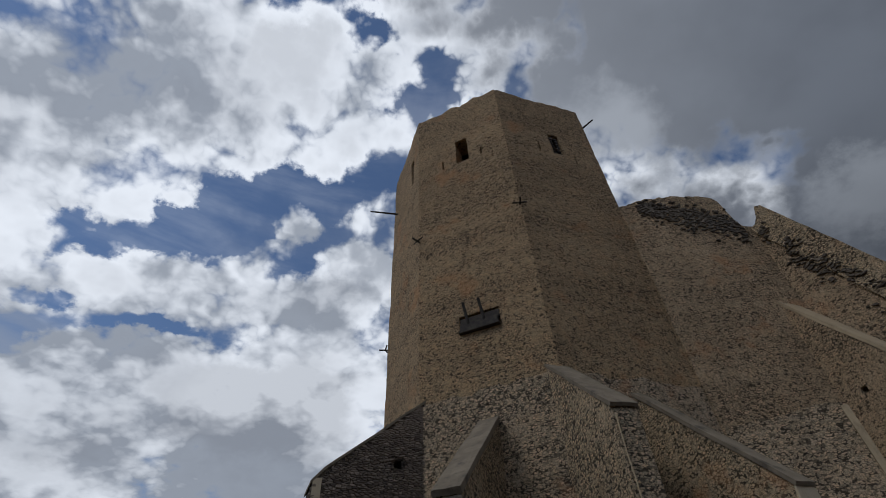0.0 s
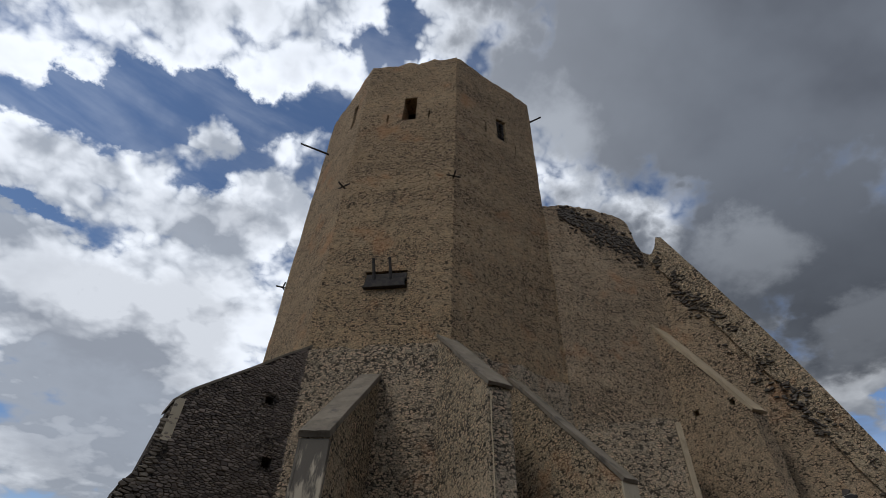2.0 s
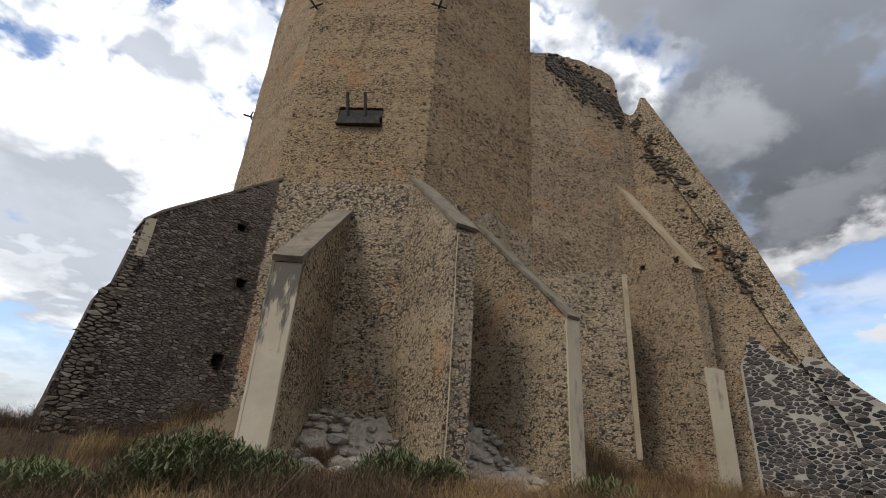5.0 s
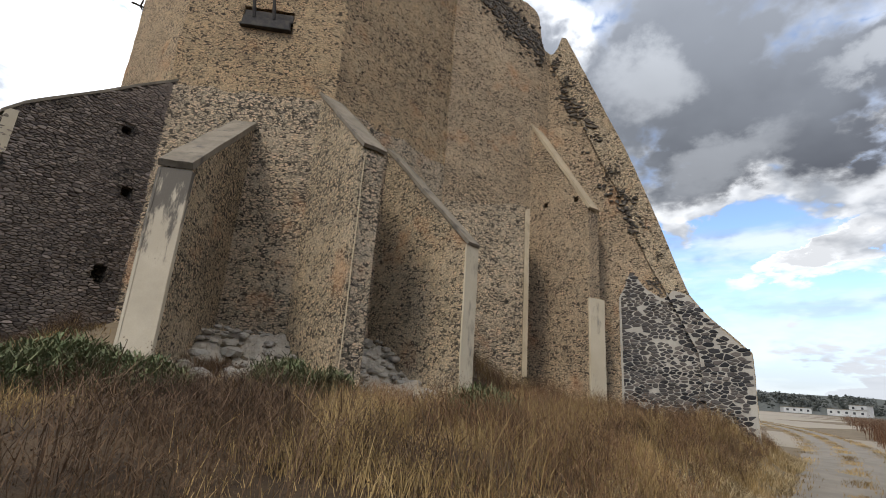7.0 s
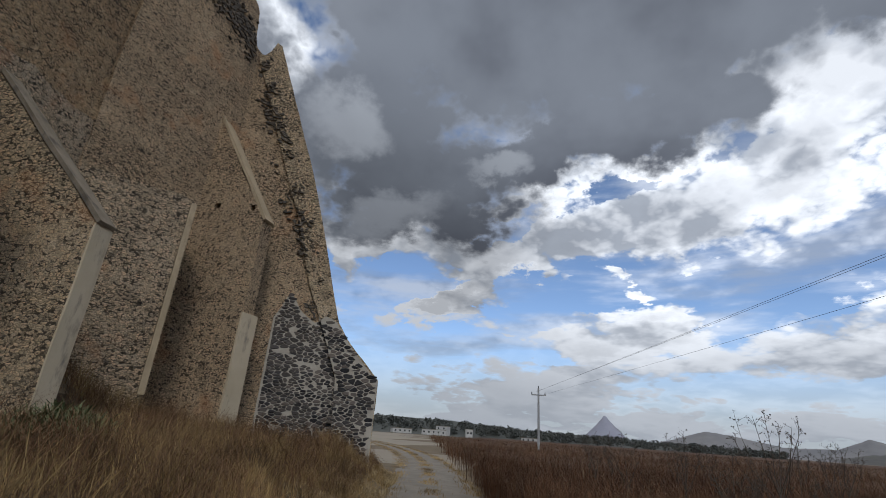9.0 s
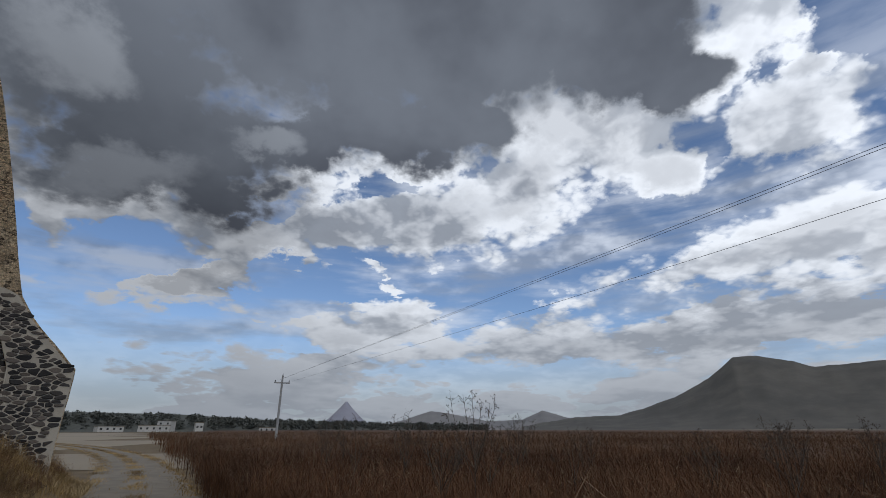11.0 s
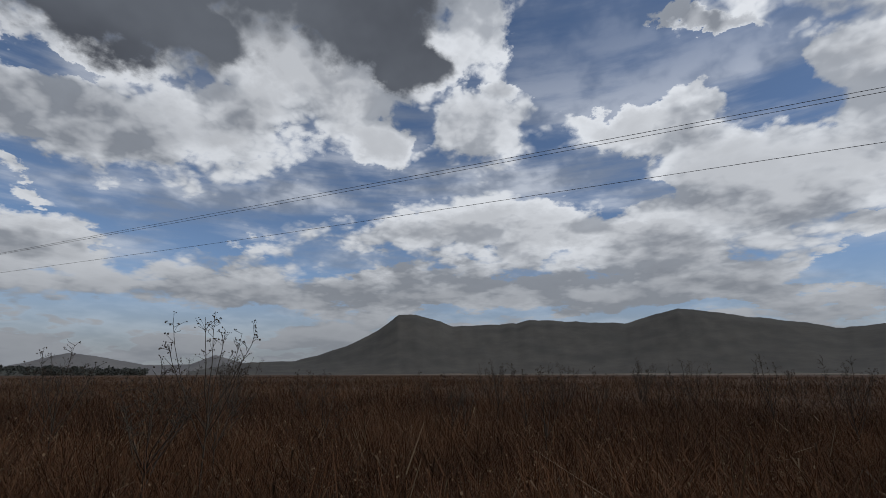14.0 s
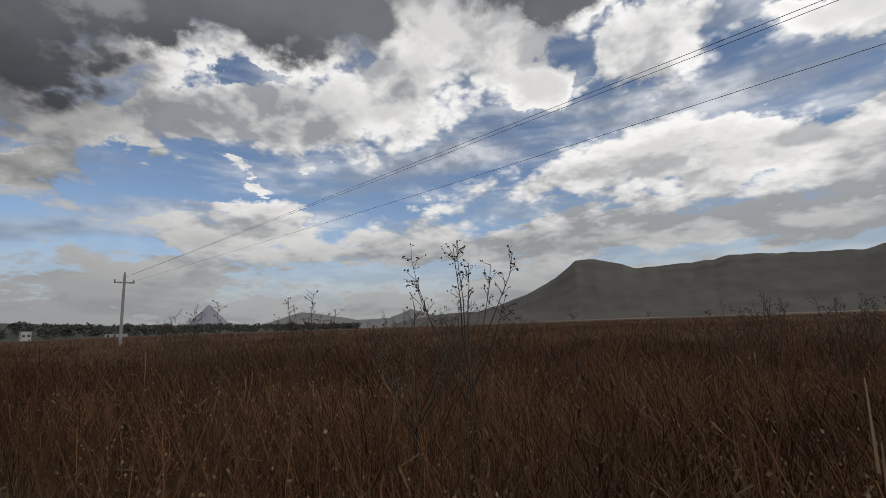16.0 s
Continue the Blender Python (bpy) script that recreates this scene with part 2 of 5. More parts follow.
sun = new("sun", bpy.data.lights.new("sun", "SUN"))
sun.data.energy, sun.data.angle, sun.data.color = 1.1, radians(14), (1.0, 0.95, 0.86)
sun.matrix_world = look(Vector(heading(SUN_AZ, SUN_EL)) * 50, (0, 0, 0))


# ---- materials ----
def material(name, rough=0.9):
    m = bpy.data.materials.new(name)
    m.use_nodes = True
    g = Nodes(m.node_tree)
    b = m.node_tree.nodes["Principled BSDF"]
    b.inputs["Roughness"].default_value = rough
    b.inputs["Specular IOR Level"].default_value = 0.25
    pos = g.n("ShaderNodeNewGeometry").outputs["Position"]
    return m, g, b, pos


def bump(g, b, height, strength=0.6, dist=0.03):
    n = g.n("ShaderNodeBump")
    n.inputs["Strength"].default_value, n.inputs["Distance"].default_value = strength, dist
    g.put(n.inputs["Height"], height)
    g.put(b.inputs["Normal"], n.outputs[0])


def rubble(name, mortar, warm, stone, share, size=7.0, patch=0.5):
    """Lime mortar set with many small dark stones; share: how many of them show."""
    m, g, b, pos = material(name, 0.95)
    wob = g.n("ShaderNodeTexNoise")
    g.put(wob.inputs["Vector"], pos)
    wob.inputs["Scale"].default_value, wob.inputs["Detail"].default_value = 8.0, 4
    p = g.vmath("ADD", g.vmath("MULTIPLY", pos, (1, 1, 1.75)), g.vmath("MULTIPLY", g.vmath("SUBTRACT", wob.outputs["Color"], (.5, .5, .5)), (.19, .19, .19)))
    v = g.voronoi(p, size)
    e = g.voronoi(p, size * 0.55)
    big = g.noise(pos, 0.38, 5, 0.6)
    mid = g.noise(pos, 2.1, 5, 0.65)
    fine = g.noise(pos, 24, 5, 0.8)
    sepc = g.n("ShaderNodeSeparateColor")
    g.put(sepc.inputs[0], v.outputs["Color"])
    sepe = g.n("ShaderNodeSeparateColor")
    g.put(sepe.inputs[0], e.outputs["Color"])
    zone = g.math("ADD", share, g.math("MULTIPLY", g.math("SUBTRACT", big, 0.5), patch * 2.2))
    lift = g.noise(g.vmath("MULTIPLY", pos, (.04, .04, 1.0)), 1.1, 4, 0.6)
    zone = g.math("ADD", zone, g.math("MULTIPLY", g.math("SUBTRACT", lift, 0.5), 1.05))
    reach = g.math("MULTIPLY", g.math("ADD", 0.12, g.math("MULTIPLY", sepc.outputs[0], 0.40)), zone)
    core = g.math("MULTIPLY", g.math("SUBTRACT", reach, v.outputs["Distance"]), 20.0, clamp=True)
    few = g.math("LESS_THAN", sepe.outputs[0], g.math("MULTIPLY", zone, 0.14))
    core2 = g.ramp(e.outputs["Distance"], 0.40, 0.32)
    dark = g.math("MAXIMUM", g.math("MULTIPLY", core, g.math("GREATER_THAN", sepc.outputs[2], 0.52)), g.math("MULTIPLY", few, core2))
    # stones of all tones with dark joints between them, crevice shade painted in
    joint = g.ramp(g.voronoi(p, size, "DISTANCE_TO_EDGE").outputs["Distance"], 0.02, 0.17)
    pit_shade = g.ramp(g.math("ADD", v.outputs["Distance"], g.math("MULTIPLY", g.math("SUBTRACT", fine, 0.5), 0.30)), 0.53, 0.64)
    cell = g.mix(sepc.outputs[1], tuple(c * 0.62 for c in mortar), tuple(c * 1.12 for c in warm))
    cell = g.mix(g.math("MULTIPLY", dark, 0.85), cell, g.mix(sepc.outputs[0], stone, tuple(c * 3.2 for c in stone)))
    cobble = g.mix(g.math("ADD", 0.45, g.math("MULTIPLY", joint, 0.55)), tuple(c * 1.6 for c in stone), cell)
    # the lime plaster left on them
    tone = g.mix(g.ramp(mid, 0.35, 0.7), mortar, warm)
    tone = g.mix(g.ramp(lift, 0.5, 0.68, 0.0, 0.4), tone, tuple(c * 1.25 for c in mortar))
    tone = g.mix(g.ramp(big, 0.35, 0.72, 0.0, 0.5), tone, tuple(c * 1.2 for c in mortar))
    tone = g.mix(g.ramp(fine, 0.47, 0.57, 0.0, 0.75), tone, tuple(c * 0.30 for c in mortar))
    coat = g.math("SUBTRACT", g.noise(pos, 9.0, 6, 0.8), g.math("MULTIPLY", g.math("SUBTRACT", zone, 1.05), 0.26))
    coat = g.ramp(coat, 0.38, 0.66)
    skin = g.mix(coat, cobble, tone)
    # shade in the holes between stones, put into the colour
    skin = g.mix(g.math("MULTIPLY", pit_shade, g.ramp(g.math("ADD", zone, g.math("MULTIPLY", sepe.outputs[1], 0.9)), 1.0, 1.7, 0.0, 0.85)), skin, stone)
    # dark weather stains and rust
    skin = g.mix(g.ramp(g.noise(g.vmath("MULTIPLY", pos, (1, 1, .5)), 0.8, 6, 0.7), 0.56, 0.74, 0.0, 0.5), skin, tuple(c * 0.6 + .02 for c in stone))
    skin = g.mix(g.ramp(g.noise(pos, 0.55, 5, 0.6), 0.56, 0.70, 0.0, 0.40), skin, (mortar[0] * .95, mortar[1] * .60, mortar[2] * .42))
    g.put(b.inputs["Base Color"], skin)
    round_top = g.math("MULTIPLY", joint, g.math("SUBTRACT", 1.0, g.math("MULTIPLY", coat, 0.8)))
    h = g.math("ADD", g.math("MULTIPLY", round_top, 0.9), g.math("ADD", g.math("MULTIPLY", mid, 0.8), g.math("MULTIPLY", fine, 0.3)))
    bump(g, b, h, 1.0, 0.06)
    return m


def mottled(name, a, c, scale=1.5, fine=40.0, rough=0.9, strength=0.4, dist=0.01, stain=None):
    m, g, b, pos = material(name, rough)
    big, small = g.noise(pos, scale, 6, 0.6), g.noise(pos, fine, 3, 0.7)
    col = g.mix(g.ramp(big, 0.32, 0.7), a, c)
    if stain:
        col = g.mix(g.ramp(g.noise(g.vmath("MULTIPLY", pos, (1, 1, .35)), 2.3, 6, 0.7), 0.53, 0.70, 0, 0.75), col, stain)
    col = g.mix(g.math("MULTIPLY", small, 0.35), col, tuple(x * 0.5 for x in a))
    g.put(b.inputs["Base Color"], col)
    bump(g, b, g.math("ADD", big, g.math("MULTIPLY", small, 0.4)), strength, dist)
    return m


def varied(name, colours, rough=0.85, random_from="island"):
    """One of three tones for each island (grass, leaves) or object (stones)."""
    m, g, b, pos = material(name, rough)
    r = g.n("ShaderNodeNewGeometry").outputs["Random Per Island"] if random_from == "island" else g.n("ShaderNodeObjectInfo").outputs["Random"]
    col = g.mix(g.ramp(r, 0.0, 0.5, smooth=False), colours[0], colours[1])
    col = g.mix(g.ramp(r, 0.5, 1.0, smooth=False), col, colours[2])
    small = g.noise(pos, 30 if random_from == "object" else 3.0, 4, 0.7)
    col = g.mix(g.math("MULTIPLY", small, 0.55), col, tuple(x * 0.4 for x in colours[0]))
    if random_from == "island":
        patchy = g.noise(pos, 0.75, 4, 0.6)
        col = g.mix(g.ramp(patchy, 0.42, 0.66, 0.0, 0.7), col, tuple(x * 0.45 for x in colours[2]))
        col = g.mix(g.ramp(g.noise(pos, 0.33, 3, 0.5), 0.5, 0.66, 0.0, 0.55), col, tuple(x * 1.25 for x in colours[1]))
    g.put(b.inputs["Base Color"], col)
    if random_from == "object":
        bump(g, b, small, 0.5, 0.02)
    return m


M_TOWER = rubble("tower_rubble", (.66, .48, .28), (.72, .47, .25), (.026, .020, .016), 1.04, 13.0, 0.40)
M_WALL = rubble("wall_rubble", (.69, .52, .33), (.73, .505, .30), (.026, .020, .016), 1.02, 13.0, 0.6)
M_BASE = rubble("base_rubble", (.76, .605, .415), (.78, .565, .35), (.022, .018, .015), 1.12, 11.5, 0.62)
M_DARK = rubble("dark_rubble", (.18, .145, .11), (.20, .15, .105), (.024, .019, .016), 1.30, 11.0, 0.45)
M_BUTT = rubble("buttress_rubble", (.75, .59, .39), (.77, .555, .325), (.024, .019, .015), 1.08, 12.0, 0.6)
M_MORTAR = mottled("pale_mortar", (.34, .30, .24), (.45, .40, .32), 2.0, 30, 0.95, 0.7, 0.02)
M_STONE = varied("basalt", ((.022, .021, .021), (.058, .052, .048), (.19, .155, .125)), 0.9, "object")
M_STONES = varied("basalt_joined", ((.022, .021, .021), (.058, .052, .048), (.19, .155, .125)), 0.9, "island")
M_CEMENT = mottled("smooth_cement", (.48, .39, .26), (.55, .45, .31), 0.8, 60, 0.85, 0.15, 0.004, (.10, .092, .085))
M_CAP = mottled("cap_cement", (.16, .130, .092), (.24, .195, .14), 2.5, 40, 0.95, 0.7, 0.015, (.065, .056, .046))
M_BAND = mottled("smoothed_band", (.33, .255, .16), (.43, .335, .215), 1.6, 30, 0.95, 0.6, 0.012, (.19, .145, .09))
M_PLASTER = mottled("worn_plaster", (.36, .28, .18), (.47, .37, .24), 1.6, 30, 0.95, 0.6, 0.012, (.17, .13, .085))


def weathered_front(name, clean, worn, black, z0, z1):
    """Cement render, black with lichen where rain runs off the cap above z0."""
    m, g, b, pos = material(name, 0.9)
    sp = g.n("ShaderNodeSeparateXYZ")
    g.put(sp.inputs[0], pos)
    big, small = g.noise(pos, 1.2, 6, 0.6), g.noise(pos, 45, 3, 0.7)
    runs = g.noise(g.vmath("MULTIPLY", pos, (3, 3, .8)), 1.6, 7, 0.7)
    col = g.mix(g.ramp(big, 0.32, 0.7), clean, worn)
    wet = g.ramp(g.math("ADD", g.ramp(sp.outputs[2], z0, z1, 0.0, 0.55, smooth=False), g.math("MULTIPLY", g.math("SUBTRACT", runs, 0.5), 1.3)), 0.26, 0.46, 0.0, 0.9)
    col = g.mix(wet, col, black)
    pits = g.voronoi(pos, 3.1)
    col = g.mix(g.ramp(pits.outputs["Distance"], 0.09, 0.05, 0.0, 0.8), col, tuple(c * .35 for c in clean))
    col = g.mix(g.math("MULTIPLY", small, 0.35), col, tuple(c * .5 for c in clean))
    g.put(b.inputs["Base Color"], col)
    bump(g, b, g.math("ADD", big, g.math("MULTIPLY", small, 0.4)), 0.4, 0.012)
    return m


M_STAINED = weathered_front("stained_cement", (.43, .355, .25), (.52, .43, .305), (.055, .048, .042), 2.9, 5.0)
M_IRON = mottled("dark_wood", (.035, .03, .027), (.07, .058, .045), 6, 60, 0.85, 0.4, 0.004)
M_SOIL = mottled("dry_soil", (.13, .095, .055), (.195, .145, .088), 0.7, 14, 0.95, 0.8, 0.04)
M_ROCK = mottled("rubble_earth", (.36, .30, .22), (.52, .44, .34), 3.5, 14, 0.95, 1.0, 0.10)
M_TRACK = mottled("wheel_track", (.19, .162, .125), (.255, .22, .17), 1.2, 24, 0.95, 0.5, 0.02)


# ---- building blocks ----
def link(name, bm, mat, parent=None, label="", smooth=False):
    me = bpy.data.meshes.new(name)
    bm.normal_update()
    bm.to_mesh(me)
    bm.free()
    me.materials.append(mat)
    if smooth:
        me.polygons.foreach_set("use_smooth", [True] * len(me.polygons))
    ob = new(name, me)
    ob.parent = parent
    if label:
        ob["label"] = label
    return ob


part = link


def thing(name, label, category, at=(0, 0, 0), group="", kind=""):
    ob = new(name)
    ob.empty_display_size = 0.3
    ob.location = at
    return tagged(ob, label, category, group, kind)


def wobble(v, amp, freq=0.9):
    p = Vector(v)
    return p + amp * noise.noise_vector(p * freq) + amp * 0.5 * noise.noise_vector(p * freq * 3.7)


def spans(a, b, step, marks):
    n = max(1, round((b - a) / step))
    xs = sorted({round(a + (b - a) * i / n, 3) for i in range(n + 1)} | {round(m, 3) for m in marks})
    out = [xs[0]]
    for x in xs[1:]:
        if x - out[-1] > 0.07 or x in [round(m, 3) for m in marks]:
            out.append(x)
    return out


def slab(p, q, low, high, thick, step=0.5, back=None, holes=(), amp=0.03, rows=0, origin=(0, 0, 0)):
    """A rough standing slab from p to q in plan; low and high give its foot and top along it; holes (s0, s1, z0, z1, depth) go
    into its front, the side to the right of the way from q to p; back: how far it lies behind the line p-q (default: thick)."""
    p, q = Vector((*p, 0)), Vector((*q, 0))
    run = (q - p).length
    d = (q - p) / run
    n = Vector((d.y, -d.x, 0))
    back = thick if back is None else back
    front = thick - back
    o = Vector(origin)
    ss = spans(0, run, step, [m for h in holes for m in h[:2]])
    zlo, zhi = min(low(s) for s in ss), max(high(s) for s in ss)
    zmarks = [m for h in holes for m in h[2:4]]
    nz = rows or max(2, round((zhi - zlo) / step))
    bm = bmesh.new()
    if holes:
        zs = spans(zlo, zhi, step, zmarks)
    cols = []
    for s in ss:
        a, b = low(s), high(s)
        col = [min(max(z, a), b) for z in zs] if holes else [a + (b - a) * i / nz for i in range(nz + 1)]
        if holes:
            col[-1] = b
        cols.append(col)
    nz = len(cols[0]) - 1

    def vert(s, z, off):
        return bm.verts.new(wobble(p + d * s + n * off + Vector((0, 0, z)), amp) - o)

    fv = [[vert(s, z, front) for z in c] for s, c in zip(ss, cols)]
    bv = [[vert(s, z, -back) for z in c] for s, c in zip(ss, cols)]

    def quad(a, b, c, e):
        vs = []
        for v in (a, b, c, e):
            if all((v.co - w.co).length > 1e-5 for w in vs):
                vs.append(v)
        if len(vs) > 2:
            try:
                bm.faces.new(vs)
            except ValueError:
                pass

    def inside(i, k):
        s, z = (ss[i] + ss[i + 1]) / 2, (cols[i][k] + cols[i][k + 1]) / 2
        for h in holes:
            if h[0] < s < h[1] and h[2] < z < h[3]:
                return h
        return None

    deep = {}
    for i in range(len(ss) - 1):
        for k in range(nz):
            h = inside(i, k)
            if not h:
                quad(fv[i][k], fv[i + 1][k], fv[i + 1][k + 1], fv[i][k + 1])
            through_it = h and h[4] >= thick
            if not through_it:
                quad(bv[i][k + 1], bv[i + 1][k + 1], bv[i + 1][k], bv[i][k])
            if h:
                def inner(a, b):
                    if through_it:
                        return bv[a][b]
                    if (a, b) not in deep:
                        deep[a, b] = bm.verts.new(fv[a][b].co - n * h[4])
                    return deep[a, b]
                for (a, b), (a2, b2), (i2, k2) in (((i, k), (i + 1, k), (i, k - 1)), ((i + 1, k), (i + 1, k + 1), (i + 1, k)),
                                                   ((i + 1, k + 1), (i, k + 1), (i, k + 1)), ((i, k + 1), (i, k), (i - 1, k))):
                    if not (0 <= i2 < len(ss) - 1 and 0 <= k2 < nz and inside(i2, k2)):
                        quad(fv[a][b], fv[a2][b2], inner(a2, b2), inner(a, b))
                if not through_it:
                    quad(inner(i, k), inner(i + 1, k), inner(i + 1, k + 1), inner(i, k + 1))
        quad(fv[i][nz], fv[i + 1][nz], bv[i + 1][nz], bv[i][nz])
        quad(fv[i + 1][0], fv[i][0], bv[i][0], bv[i + 1][0])
    for k in range(nz):
        quad(fv[0][k + 1], bv[0][k + 1], bv[0][k], fv[0][k])
        quad(fv[-1][k], bv[-1][k], bv[-1][k + 1], fv[-1][k + 1])
    bm.normal_update()
    return bm


def lines(*pts):
    """A broken line as a function: (s, z) pairs."""
    xs, ys = [a for a, _ in pts], [b for _, b in pts]
    return lambda s: float(np.interp(s, xs, ys))


def ragged(f, amp, freq=1.6, seed=0.0):
    return lambda s: f(s) + amp * noise.noise(Vector((s * freq, seed, 0.3))) + amp * 0.6 * noise.noise(Vector((s * freq * 4.1, seed + 5, 0.3)))


def box(bm, m, sx, sy, sz, bevel=0.0):
    got = bmesh.ops.create_cube(bm, size=1, matrix=m @ Matrix.Diagonal((sx, sy, sz, 1)))
    if bevel:
        es = list({e for v in got["verts"] for e in v.link_edges})
        bmesh.ops.bevel(bm, geom=es, offset=bevel, segments=2, affect="EDGES")


def rod(bm, a, b, r0, r1=None, sides=8):
    a, b = Vector(a), Vector(b)
    r1 = r0 if r1 is None else r1
    m = Matrix.Translation((a + b) / 2) @ (b - a).to_track_quat("Z", "Y").to_matrix().to_4x4()
    bmesh.ops.create_cone(bm, cap_ends=True, segments=sides, radius1=r0, radius2=r1, depth=(b - a).length, matrix=m)


# ---- ground, road ----
SLOPE = 0.396                      # the road's course: its left edge is y = 0.9 + SLOPE x


def off_road(x, y):
    """Metres to the wall's side of the road's left edge."""
    return (y - 0.9 - SLOPE * x) / math.hypot(1, SLOPE)


def step01(x):
    x = min(max(x, 0.0), 1.0)
    return x * x * (3 - 2 * x)


def ground_z(x, y):
    d = off_road(x, y)
    along = (x + SLOPE * y) / math.hypot(1, SLOPE)
    near = step01((along + 40) / 20) * (1 - step01((along - 20.5) / 6))
    bank = 0.75 * step01((d + 0.1) / 2.0) + (0.03 + 0.095 * step01((x + 2.6) / 2.6)) * max(0.0, min(d, 12) - 2.0)
    heap = (0.7 + 0.3 * step01((x - 3) / 1)) * step01((y - 9.9) / 2.4) * step01((d - 5.0) / 2.5) * (1 - step01((x - 8.0) / 3))
    toe = 0.32 * step01((d - 0.05) / 0.6) * step01(1 - math.hypot(x - 15.4, y - 8.2) / 3.4)
    z = (bank + heap + toe) * near
    far = step01((math.hypot(x, y) - 120) / 500)
    z += 0.05 * noise.noise(Vector((x * 0.6, y * 0.6, 0))) * near * step01(d / 1.5)
    return z - 0.6 * far


def grid_axis(lo, hi, fine_lo, fine_hi, fine):
    xs = list(np.arange(fine_lo, fine_hi + 1e-6, fine))
    stepx = fine
    while xs[0] > lo:
        stepx *= 1.35
        xs.insert(0, xs[0] - stepx)
    stepx = fine
    while xs[-1] < hi:
        stepx *= 1.35
        xs.append(xs[-1] + stepx)
    return xs


gx, gy = grid_axis(-4500, 4500, -14, 30, 0.4), grid_axis(-4500, 4500, -6, 20, 0.4)
bm = bmesh.new()
vs = [[bm.verts.new((x, y, ground_z(x, y))) for x in gx] for y in gy]
for j in range(len(gy) - 1):
    for i in range(len(gx) - 1):
        bm.faces.new((vs[j][i], vs[j][i + 1], vs[j + 1][i + 1], vs[j + 1][i]))
ground = tagged(link("ground", bm, M_SOIL, smooth=True), "dry pale brown earth with a low bank", "ground", kind="structure")


def bend(s):
    """The road swings towards the village beyond the tower."""
    return 0.003 * max(0.0, s - 22) ** 2


def ribbon(name, d0, d1, z, mat, x0=-60, x1=420, n=240, rag=0.0):
    bm = bmesh.new()
    k = math.hypot(1, SLOPE)
    rows = []
    for i in range(n + 1):
        s = x0 + (x1 - x0) * (i / n)
        row = []
        for j in range(7):
            w = j / 6
            d = d0 + (d1 - d0) * w + bend(s)
            if j in (0, 6):
                d += rag * noise.noise(Vector((s * 0.8, j * 3.0, 0)))
            x = s / k - d * SLOPE / k
            y = 0.9 + s / k * SLOPE + d / k
            row.append(bm.verts.new((x, y, z + (0.02 * noise.noise(Vector((s * .7, j, 2))) if 0 < j < 6 else -0.02))))
        rows.append(row)
    for a, b in zip(rows, rows[1:]):
        for j in range(6):
            bm.faces.new((a[j], a[j + 1], b[j + 1], b[j])[::-1])
    return tagged(link(name, bm, mat, smooth=True), "pale dusty dirt road with two wheel tracks", "road", kind="structure")


ribbon("road", -2.75, 0.05, 0.045, M_TRACK, x1=150, rag=0.4)

# ---- tower ----
V0, V1, V2 = (-.87, 13.70), (3.18, 11.90), (7.74, 13.42)


def along(a, deg, run):
    return (a[0] + run * math.cos(radians(deg)), a[1] + run * math.sin(radians(deg)))


V7 = along(V0, 111, 4.6)
V3 = along(V2, 64, 4.7)
V4 = along(V3, 109, 4.6)
V6 = along(V7, 66, 4.6)
V5 = along(V6, 21, 4.6)
TOP = 25.65
tower = thing("tower", "tall octagonal ruined tower of plastered rubble masonry", "tower", (3.4, 17.4, 0))
O = tower.location.copy()


def face(a, b, holes=(), seed=0.0, z0=-0.5, label=""):
    return part("wall", slab(a, b, lambda s: z0, ragged(lambda s: TOP, 0.22, 2.3, seed), 0.9, 0.27, holes=holes, amp=0.035, origin=O), M_TOWER, tower, label)


def lie2(a, b, s):
    r = math.dist(a, b)
    return (a[0] + (b[0] - a[0]) * s / r, a[1] + (b[1] - a[1]) * s / r)


face(V7, V0, [(3.35, 3.75, 21.6, 23.4, 0.9)], 1)
face(V0, V1, [(1.98, 2.60, 20.58, 22.35, 0.9), (1.25, 1.33, 20.6, 21.2, .5), (3.16, 3.24, 20.6, 21.2, .5), (1.52, 2.95, 11.18, 11.88, 0.35)], 2,
     label="sunlit tower wall with a window opening and two slits")
face(V1, V2, [(2.42, 2.98, 20.8, 22.4, 0.28), (1.70, 1.78, 20.75, 21.5, .5), (3.48, 3.56, 20.3, 21.0, .5)], 3)
for a, b, run in ((V0, V1, 4.40), (V1, V2, 4.78)):
    part("base_course", slab(lie2(a, b, .02), lie2(a, b, run), lambda s: -0.5, ragged(lambda s: 9.05, .16, 1.7, run), 0.08, 0.3, back=0.03, amp=0.035, origin=O), M_BASE, tower, "rough exposed rubble of the tower foot")
lid = bmesh.new()
lid_ring = [lid.verts.new(Vector((3.4 + (v[0] - 3.4) * .93, 17.4 + (v[1] - 17.4) * .93, 24.7)) - O) for v in (V0, V1, V2, V3, V4, V5, V6, V7)]
lid.faces.new(lid_ring)
bmesh.ops.extrude_face_region(lid, geom=lid.faces[:])
for v in lid.verts[8:]:
    v.co.z -= .25
part("roof_slab", lid, M_CAP, tower, "flat inner roof")
face(V2, V3, (), 4)
face(V3, V4, (), 5)
face(V4, V5, (), 6)
face(V5, V6, (), 7)
face(V6, V7, (), 8)

